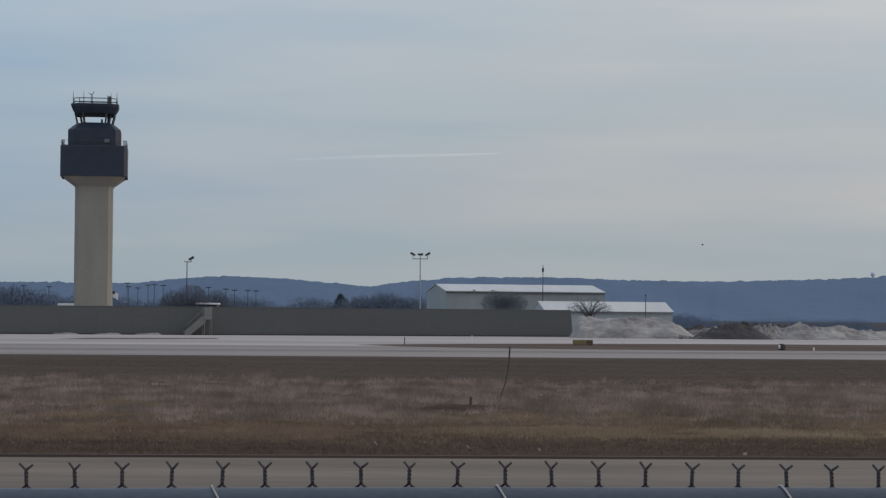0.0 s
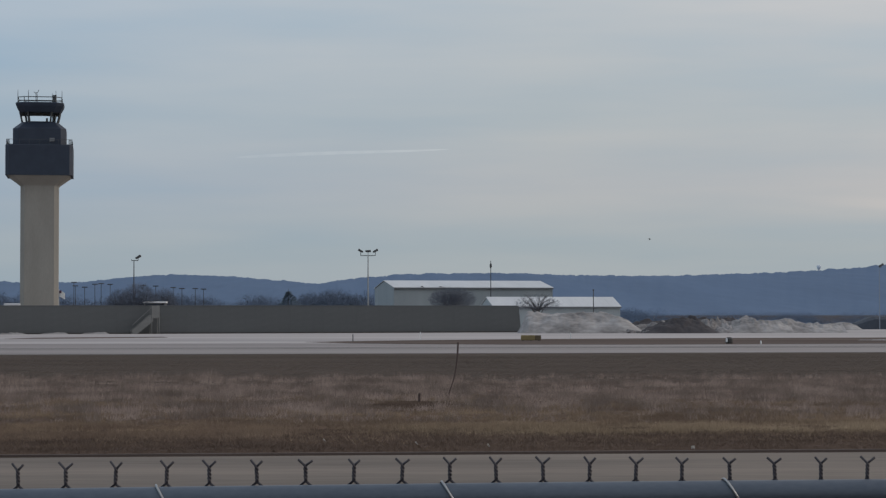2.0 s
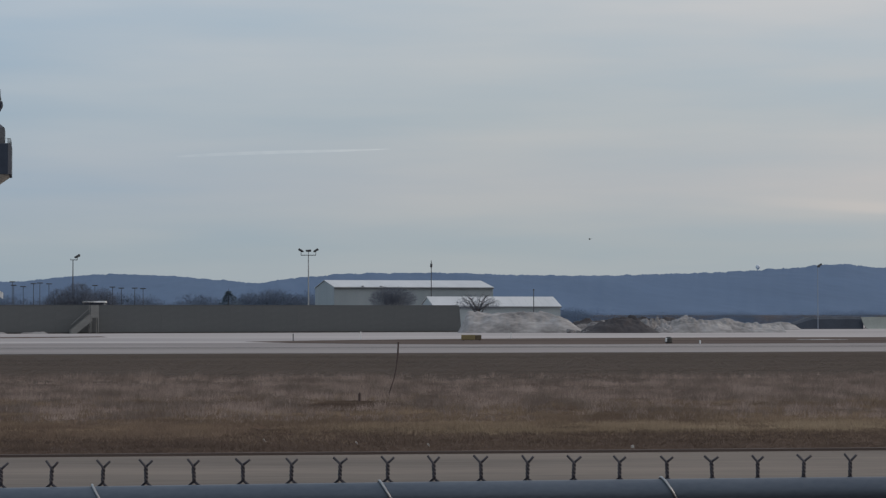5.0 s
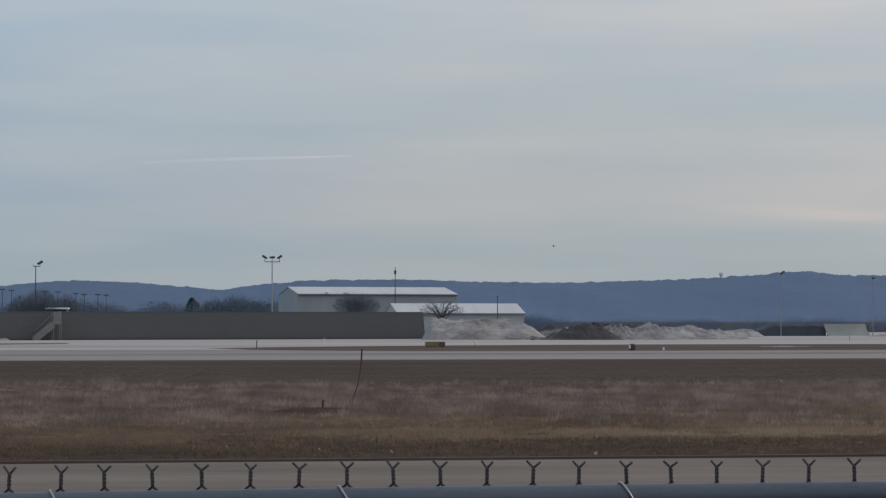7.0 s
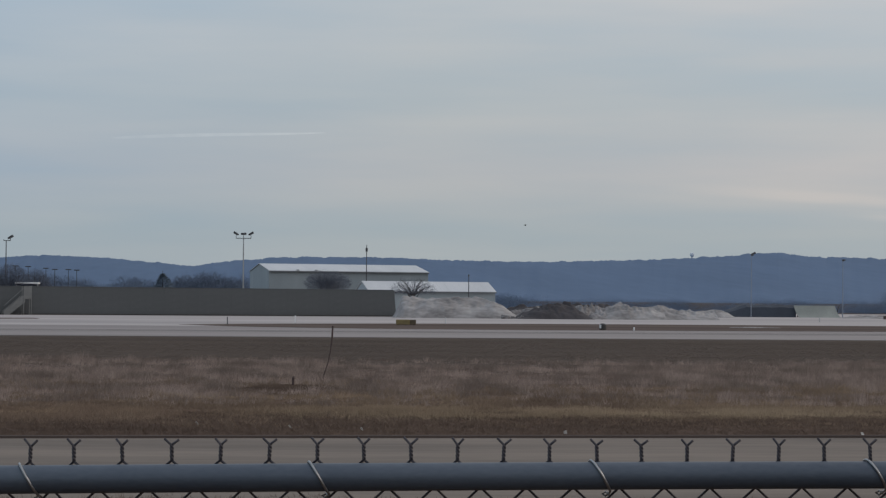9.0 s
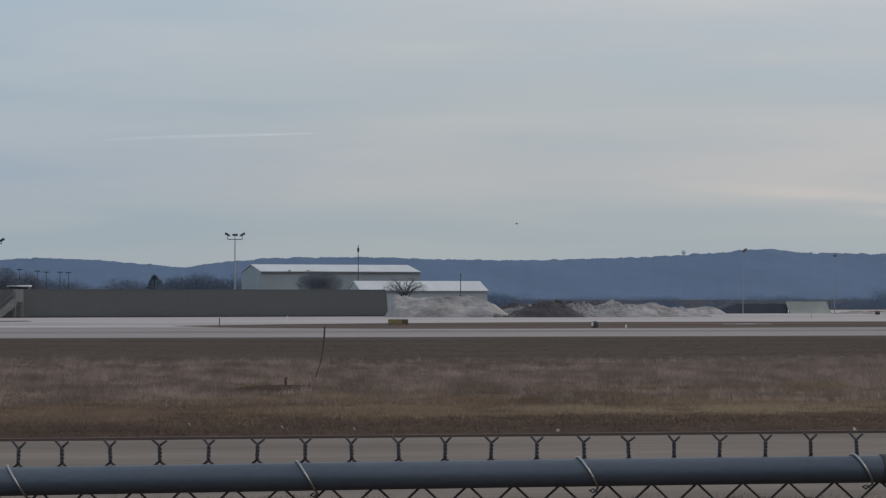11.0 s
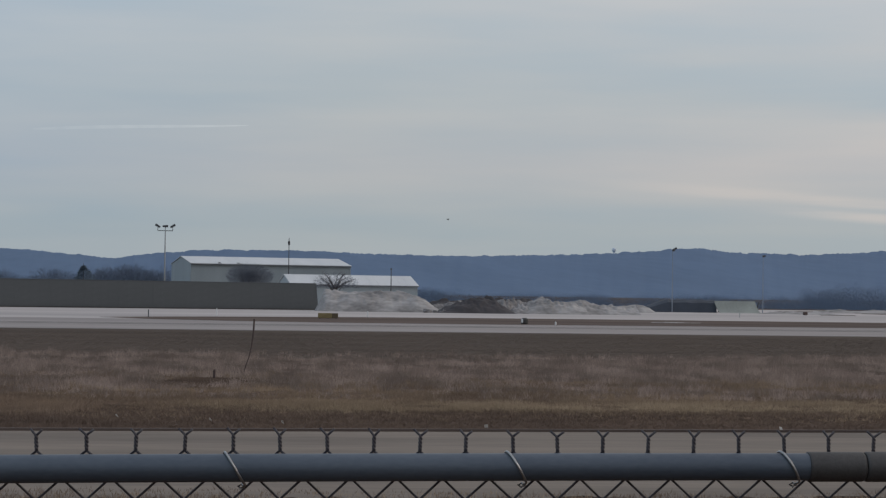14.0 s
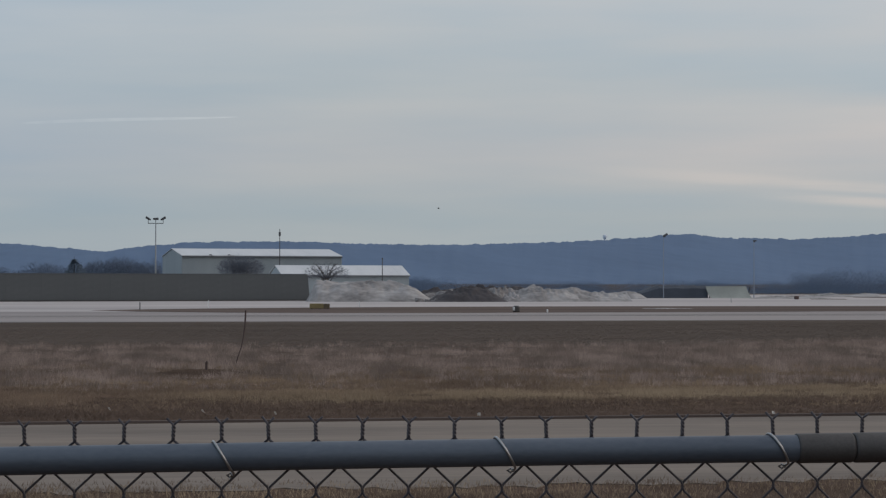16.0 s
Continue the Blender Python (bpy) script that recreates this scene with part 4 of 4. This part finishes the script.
def bare_tree(x, y, top, width, seed, label):
    t = thing("bare_tree", x, y, 0, 0, label, "tree")
    r = random.Random(seed)
    bm = bmesh.new()
    tube(bm, [(0, 0, -0.05), (0.05, 0, top * 0.3), (0, 0.05, top * 0.55)], [0.17, 0.13, 0.09], 7)
    part("trunk", bm, M_bark, t)
    limbs = bmesh.new()
    for k in range(26):
        a = r.uniform(0, 6.28)
        q = r.uniform(0.5, 1.0) * width
        z0 = top * r.uniform(0.32, 0.55)
        z1 = top * r.uniform(0.62, 0.97)
        mid = Vector((q * 0.55 * math.cos(a), q * 0.55 * math.sin(a), z0 + (z1 - z0) * 0.75))
        end = Vector((q * math.cos(a), q * math.sin(a), z1))
        tube(limbs, [(0, 0, z0), mid, end], [0.05, 0.03, 0.01], 5)
        for _ in range(4):
            p = mid.lerp(end, r.random())
            e = p + Vector((r.uniform(-0.6, 0.6), r.uniform(-0.6, 0.6), r.uniform(-0.1, 0.6)))
            tube(limbs, [p, e], [0.018, 0.007], 4)
    part("limbs", limbs, M_bark, t)
    triangle_mesh("crown", twig_cloud(2600, width, width, top * 0.55, top * 0.92, seed, (0.15, 0.5), 0.010), M_twig, t)


bare_tree(17.65, 258, 4.6, 2.75, 21, "small spreading bare tree before the shed")


def conifer(x, y, top, width, seed):
    t = thing("conifer", x, y, 0, 0, "small dark conifer behind the wall", "tree")
    part("trunk", tube(bmesh.new(), [(0, 0, -0.05), (0, 0, top)], [0.16, 0.02], 6), M_bark, t)
    r = np.random.default_rng(seed)
    verts = []
    for _ in range(6500):
        h = r.random() ** 1.15
        a = r.uniform(0, 6.283)
        tier = 0.78 + 0.30 * abs(math.sin(h * 17 + 0.6 * math.sin(a * 2)))
        side = 1.0 + 0.22 * math.cos(a)  # fuller on one side
        rad = width * (1 - h) ** 0.85 * math.sqrt(r.random()) * tier * side + 0.04
        p = np.array([rad * math.cos(a), rad * math.sin(a), 0.4 + h * (top - 0.75)])
        d = np.array([math.cos(a), math.sin(a), -0.2 + 0.5 * r.random()]) * r.uniform(0.15, 0.38)
        s = np.array([-math.sin(a), math.cos(a), r.uniform(-0.4, 0.4)]) * 0.05
        verts += [p - s, p + s, p + d]
    needles = np.array(verts)
    triangle_mesh("crown", needles, M_conifer, t)


conifer(-12.85, 270, 5.25, 2.9, 31)


def wood(name, x0, x1, y0, y1, n_clumps, h0, h1, seed, label, each=60, rad=(1.6, 3.2), profile=None, material=None, fine=1.0):
    """A belt of many bare crowns, too many to tell apart."""
    r = np.random.default_rng(seed)
    clumps = []
    for c in range(n_clumps):
        x, y = r.uniform(x0, x1), r.uniform(y0, y1)
        top = r.uniform(h0, h1) * (profile(x) if profile else 1.0)
        w = r.uniform(*rad)
        clumps.append(twig_cloud(each, w, w, 0.0, top * 0.85, int(seed * 1000 + c), (0.05 * top, 0.11 * top), 0.013 * w * fine) + np.array((x, y, 0.0)))
    corners = np.concatenate(clumps)
    way = r.normal(0, 0.25, (len(corners) // 3, 3)) + np.array((0.0, -0.7, 0.7))
    return tagged(triangle_mesh(name, corners, material or M_far_wood, normals=way), label, "wood", kind="stuff")


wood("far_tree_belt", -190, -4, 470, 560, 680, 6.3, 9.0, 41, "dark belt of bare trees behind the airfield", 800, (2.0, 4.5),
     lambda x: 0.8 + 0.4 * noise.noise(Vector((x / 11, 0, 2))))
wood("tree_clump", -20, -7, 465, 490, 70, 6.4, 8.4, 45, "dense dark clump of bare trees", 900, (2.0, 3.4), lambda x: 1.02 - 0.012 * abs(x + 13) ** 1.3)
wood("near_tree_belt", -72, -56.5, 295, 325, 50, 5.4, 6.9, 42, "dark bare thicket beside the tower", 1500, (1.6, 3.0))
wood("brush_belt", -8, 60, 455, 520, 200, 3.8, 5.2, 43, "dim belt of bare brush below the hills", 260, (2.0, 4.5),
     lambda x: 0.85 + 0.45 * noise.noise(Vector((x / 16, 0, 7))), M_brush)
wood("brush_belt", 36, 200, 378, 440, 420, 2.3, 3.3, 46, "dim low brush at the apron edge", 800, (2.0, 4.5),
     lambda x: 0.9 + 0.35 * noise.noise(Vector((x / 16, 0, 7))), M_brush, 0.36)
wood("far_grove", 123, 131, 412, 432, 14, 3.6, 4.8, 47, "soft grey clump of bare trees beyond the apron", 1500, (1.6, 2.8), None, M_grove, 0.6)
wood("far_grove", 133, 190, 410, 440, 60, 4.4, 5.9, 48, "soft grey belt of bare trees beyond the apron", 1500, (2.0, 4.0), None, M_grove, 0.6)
t = thing("hill_tower", 784.5 * 3990 / 3922, 3985, 76, 0, "tiny pale water tower on the ridge", "water tower")
t.scale = (1.3, 1.3, 1.25)
part("stem", tube(bmesh.new(), [(0, 0, 0), (0, 0, 8)], 1.2, 8), M_far_tank, t)
part("tank", tube(bmesh.new(), [(0, 0, 6.5), (0, 0, 8), (0, 0, 10.5), (0, 0, 12.5), (0, 0, 13.4)], [1.2, 2.6, 3.2, 2.6, 0.5], 12), M_far_tank, t)

# vapour trail, high and far, bright by its own emission
bm = bmesh.new()
lowr, topr = [], []
for i in range(41):
    u = i / 40
    x = -290 + u * 400
    z = 293.4 + u * 17.0 + 1.2 * math.sin(u * 5)
    w = (3.6 - 1.6 * u) * (math.sin(math.pi * min(1, u * 1.02 + 0.0)) ** 0.35 + 0.05)
    lowr.append(bm.verts.new((x, 4300 * 0.93, z - w)))
    topr.append(bm.verts.new((x, 4300 * 0.93, z + w)))
for i in range(40):
    bm.faces.new((lowr[i], lowr[i + 1], topr[i + 1], topr[i]))
tagged(part("vapour_trail", bm, M_trail_glow), "thin white vapour trail across the clouds", "cloud", kind="structure")

t = thing("distant_aircraft", 532, 4400, 155, 0, "tiny dark aircraft far off in the sky", "aircraft")
t.scale = (1.5, 1.5, 1.5)
part("fuselage", tube(bmesh.new(), [(0, -2.2, 0), (0, -1.2, 0.1), (0, 1.0, 0.1), (0, 3.0, 0.4)], [0.5, 1.1, 1.0, 0.3], 8), M_sign_dark, t)
part("wing", box(bmesh.new(), -2.6, 2.6, -0.6, 0.6, 0.3, 0.55, bevel=0.08), M_sign_dark, t)
part("tail_fin", box(bmesh.new(), -0.12, 0.12, 2.2, 3.0, 0.3, 1.9, bevel=0.05), M_sign_dark, t)


# ---------------------------------------------------------------- chain-link fence
PITCH = 0.0719
FENCE_RZ = 1.570
fence = thing("chain_link_fence", 0.0972, 3.2700, 0, FENCE_RZ, "chain-link fence with blue-grey top rail and twisted barbs", "fence")
fence.matrix_world = pose(0.0972, 3.2700, 0, 0, -0.081, FENCE_RZ)  # the rail climbs a little
K0, K1 = -24, 28
TIP, NODE = 1.8615, 1.8300
RAIL_Y, RAIL_Z, RAIL_R = -0.0235, 1.8015, 0.0211
RISE = 0.004  # the rail climbs against the woven mesh
SLEEVE = 12.41 * PITCH + 0.0012


def rail_height(x):
    """The rail climbs and bows up a little in the middle of the bay."""
    return RAIL_Z + RISE * x + 0.0024 * max(0.0, 1 - ((x - 0.15) / 1.0) ** 2)


def on_rail(*xs):
    return [(x, RAIL_Y, rail_height(x)) for x in xs]


part("top_rail", tube(bmesh.new(), on_rail(*np.linspace(K0 * PITCH, SLEEVE + 0.004, 40), SLEEVE + 0.03), RAIL_R, 28), M_rail, fence, "blue-grey painted steel top rail", True)
part("rail_sleeve", tube(bmesh.new(), on_rail(SLEEVE, SLEEVE + 0.001, SLEEVE + 0.004, SLEEVE + 0.086, SLEEVE + 0.089, SLEEVE + 0.0915), [RAIL_R + 0.0010, RAIL_R + 0.0021, RAIL_R + 0.0022, RAIL_R + 0.0022, RAIL_R + 0.0020, RAIL_R + 0.0004], 28), M_sleeve, fence, "dark weathered rail sleeve", True)
part("rail_sleeve", tube(bmesh.new(), on_rail(SLEEVE + 0.0925, SLEEVE + 0.0955, SLEEVE + 0.099, K1 * PITCH), [RAIL_R + 0.001, RAIL_R + 0.0025, RAIL_R + 0.0026, RAIL_R + 0.0026], 28), M_sleeve, fence, "dark weathered rail sleeve", True)
WIRE_R = 0.0020
ROWS_DOWN = 39


UNEVEN = [-1.7, -0.7, -1.7, 0.7, 5.4, -1.9, -2.0, -0.4, 0.4, 1.7, 2.6, 1.5, 1.4, 0.4, -0.7, -1.6, 0.6, -1.7, -2.4, -2.6, -1.6, -0.8, 1.1, 1.3, 2.6]  # millimetres


def shift(k):
    """Uneven spacing of the woven columns."""
    return float(np.interp(k, range(-10, 15), UNEVEN)) / 1000


def dip(k):
    """How far the mesh hangs below its taut line."""
    return float(np.interp(k, (-10, -8, -5, -3, 0, 4, 8, 14), (6, 4.5, 2.5, 1, 0, 1.2, 2.2, 1.4))) / 1000


for j in range(2 * K0, 2 * K1):
    left, right = j / 2, (j + 1) / 2
    even_col = left if j % 2 == 0 else right
    odd_col = right if j % 2 == 0 else left
    s = 1 if j % 2 == 0 else -1
    xe, xo = even_col * PITCH + shift(even_col), odd_col * PITCH + shift(odd_col)
    pts = []
    tip, node = TIP - dip(even_col), NODE - dip(even_col)
    lean = 0.0011 * math.sin(even_col * 5.1)
    size = 1 + 0.12 * math.sin(even_col * 3.7)
    pts.append((xe - s * 0.0098 * size + lean, 0.002 * s, tip + 0.0008 * s + 0.001 * math.sin(even_col * 7)))
    for q in range(19):
        a = math.pi * (1.0 + q / 18 * 4.0)
        pts.append((xe + s * 0.0015 * math.cos(a) + lean * (1 - q / 18), s * 0.0015 * math.sin(a), tip - 0.0085 - q / 18 * (tip - 0.0085 - node)))
    for row in range(1, ROWS_DOWN + 1):
        zz = node - row * 0.0295 - (row - 1) * 0.0145
        xx = xo if row % 2 else xe
        side_ = (1 if row % 2 else -1) * s
        pts.append((xx - side_ * 0.0022, 0.0016 * s, zz))
        pts.append((xx + side_ * 0.0008, 0.0, zz - 0.0072))
        pts.append((xx - side_ * 0.0022, -0.0016 * s, zz - 0.0145))
    part("wire", tube(bmesh.new(), pts, WIRE_R, 5), M_wire, fence, smooth=True)

for k in (-18, -12, -6, 0, 6, 12, 18, 24):
    x = k * PITCH + shift(k)
    rz = rail_height(x)
    rr = RAIL_R + 0.0024 + (0.0026 if k >= 13 else 0)
    pts = []
    for q in range(17):
        a = math.radians(q * 13.5 - 40)
        pts.append((x - 0.015 + 0.031 * (0.25 * q / 16 + 0.75 * (1 - math.cos(max(a, 0.0))) / 2), RAIL_Y - rr * math.sin(a), rz + rr * math.cos(a)))
    low = rz - RAIL_R
    pts += [(x + 0.0185, 0.001, low - 0.008), (x + 0.012, -0.007, low - 0.0115), (x + 0.008, -0.004, low - 0.008), (x + 0.0135, -0.002, low - 0.005), (x + 0.017, -0.008, low - 0.009)]
    part("tie_wire", tube(bmesh.new(), pts, 0.002, 6), M_tie, fence, "bright aluminium tie wire", True)
for k in (K0, K1):
    post = part("fence_post", tube(bmesh.new(), [(k * PITCH, RAIL_Y, -0.05), (k * PITCH, RAIL_Y, 1.85)], 0.03, 16), M_post, fence, "", True)
    part("post_cap", tube(bmesh.new(), [(k * PITCH, RAIL_Y, 1.85), (k * PITCH, RAIL_Y, 1.866), (k * PITCH, RAIL_Y, 1.885)], [0.033, 0.033, 0.012], 16), M_post, post)


# ---------------------------------------------------------------- dry grass
def tufts(name, y0, y1, per_m2, height, width, blades, material, seed, label, patch=0.0, lean=0.35, skew=0.06, fade=3.0, across=(-0.235, 0.365)):
    """Upright dry blades in clumps over the stretch of field that lies behind the road."""
    r = np.random.default_rng(seed)
    area = 0.56 * (y1 * y1 - y0 * y0) / 2 + 4 * (y1 - y0)
    n = int(area * per_m2)
    y = np.sqrt(r.random(n) * (y1 * y1 - y0 * y0) + y0 * y0)
    x = (r.random(n) * (across[1] - across[0]) + across[0]) * y + r.uniform(-1, 1, n)
    keep = np.ones(n, bool)
    dens = np.array([noise.noise(Vector((a * 0.10, b * 0.22, seed))) + 0.5 * noise.noise(Vector((a * 0.5, b * 0.9, seed + 3))) for a, b in zip(x, y)])
    wander = 2.5 * np.array([noise.noise(Vector((a * 0.12, b * 0.3, seed + 8))) for a, b in zip(x, y)])
    wander *= min(1.0, fade / 4)
    edge = np.minimum(np.clip((y + wander - y0) / fade, 0.12, 1), np.clip((y1 - y + wander) / fade, 0, 1))
    keep = r.random(n) < edge
    if patch:
        keep &= dens > r.normal(-0.05, 0.28, n) * patch - 0.08 - 0.7 * (1 - patch)
    x, y, dens = x[keep], y[keep] + skew * x[keep], dens[keep]
    if name in ("tall_grass", "olive_grass"):  # trodden bare patch round the stake
        trod = ((x - 0.55) / 0.95) ** 2 + ((y - 48.6) / 2.3) ** 2 > 0.75 + 0.5 * r.random(len(x))
        x, y, dens = x[trod], y[trod], dens[trod]
    n = len(x)
    clump = np.zeros(n)
    if height[1] > 0.1:
        clump = np.array([noise.noise(Vector((a * 1.1, b * 0.45, seed + 21))) for a, b in zip(x, y)])
    hgt = r.uniform(height[0], height[1], n) * (0.85 + 0.5 * np.clip(dens, -0.5, 0.7)) * (1 + 1.1 * np.clip(clump, -0.45, 0.8))
    V = []
    for b in range(blades):
        ang = r.uniform(-0.9, 0.9, n)
        ox, oy = r.normal(0, 0.06, n), r.normal(0, 0.06, n)
        lx, ly = r.normal(0, lean, n) * hgt, r.normal(0, lean, n) * hgt
        hb = hgt * r.uniform(0.55, 1.0, n)
        wx, wy = np.cos(ang) * width * 0.5, np.sin(ang) * width * 0.5
        a = np.stack([x + ox - wx, y + oy - wy, np.zeros(n)], 1)
        c = np.stack([x + ox + wx, y + oy + wy, np.zeros(n)], 1)
        d = np.stack([x + ox + lx, y + oy + ly, hb], 1)
        V.append(np.stack([a, c, d], 1).reshape(-1, 3))
    V = np.concatenate(V)
    soft_n = r.normal(0, 0.10, (len(V) // 3, 3)) + np.array((0.0, -0.45, 0.9))
    return tagged(triangle_mesh(name, V, material, normals=soft_n), label, "grass", kind="stuff")


tufts("verge_grass", 31.7, 39.0, 75, (0.03, 0.09), 0.010, 8, M_tuft_verge, 50, "dark short dead grass along the road edge", 0.1, lean=0.7, fade=0.5)
tufts("olive_grass", 34.0, 54, 50, (0.04, 0.12), 0.011, 9, M_tuft_olive, 51, "short olive-brown dry grass beside the road", 0.35, lean=0.7, fade=7.0)
tufts("straw_grass", 36.4, 40.6, 60, (0.05, 0.13), 0.011, 9, M_tuft_straw, 55, "pale straw-coloured grass strip", 0.9, fade=1.5, across=(0.02, 0.37))
tufts("tall_grass", 40.5, 72, 26, (0.08, 0.25), 0.011, 11, M_tuft_pale, 52, "pale pinkish tall dry grass in clumps", 0.9, fade=6.0)
tufts("trodden_grass", 45.6, 51.2, 70, (0.02, 0.06), 0.016, 5, M_tuft_verge, 57, "dark trodden grass round the stake", 0.0, fade=0.8, across=(-0.006, 0.030))
tufts("mown_grass", 56, 111, 18, (0.008, 0.024), 0.04, 5, M_tuft_dark, 53, "dark brown mown winter grass", 0.0, fade=9.0)
tufts("roadside_grass", 16.0, 22.4, 170, (0.03, 0.09), 0.009, 6, M_tuft_verge, 54, "sparse dead grass beside the service road", 1.0, fade=2.2)
tufts("roadside_straw", 16.0, 21.9, 80, (0.03, 0.09), 0.008, 6, M_tuft_straw, 58, "pale dead grass scattered beside the service road", 1.0, fade=2.0)
tufts("rust_grass", 35.5, 41.5, 40, (0.05, 0.12), 0.011, 9, M_tuft_rust, 59, "rust-brown dry grass beside the road", 0.9, fade=2.0, across=(-0.235, -0.06))
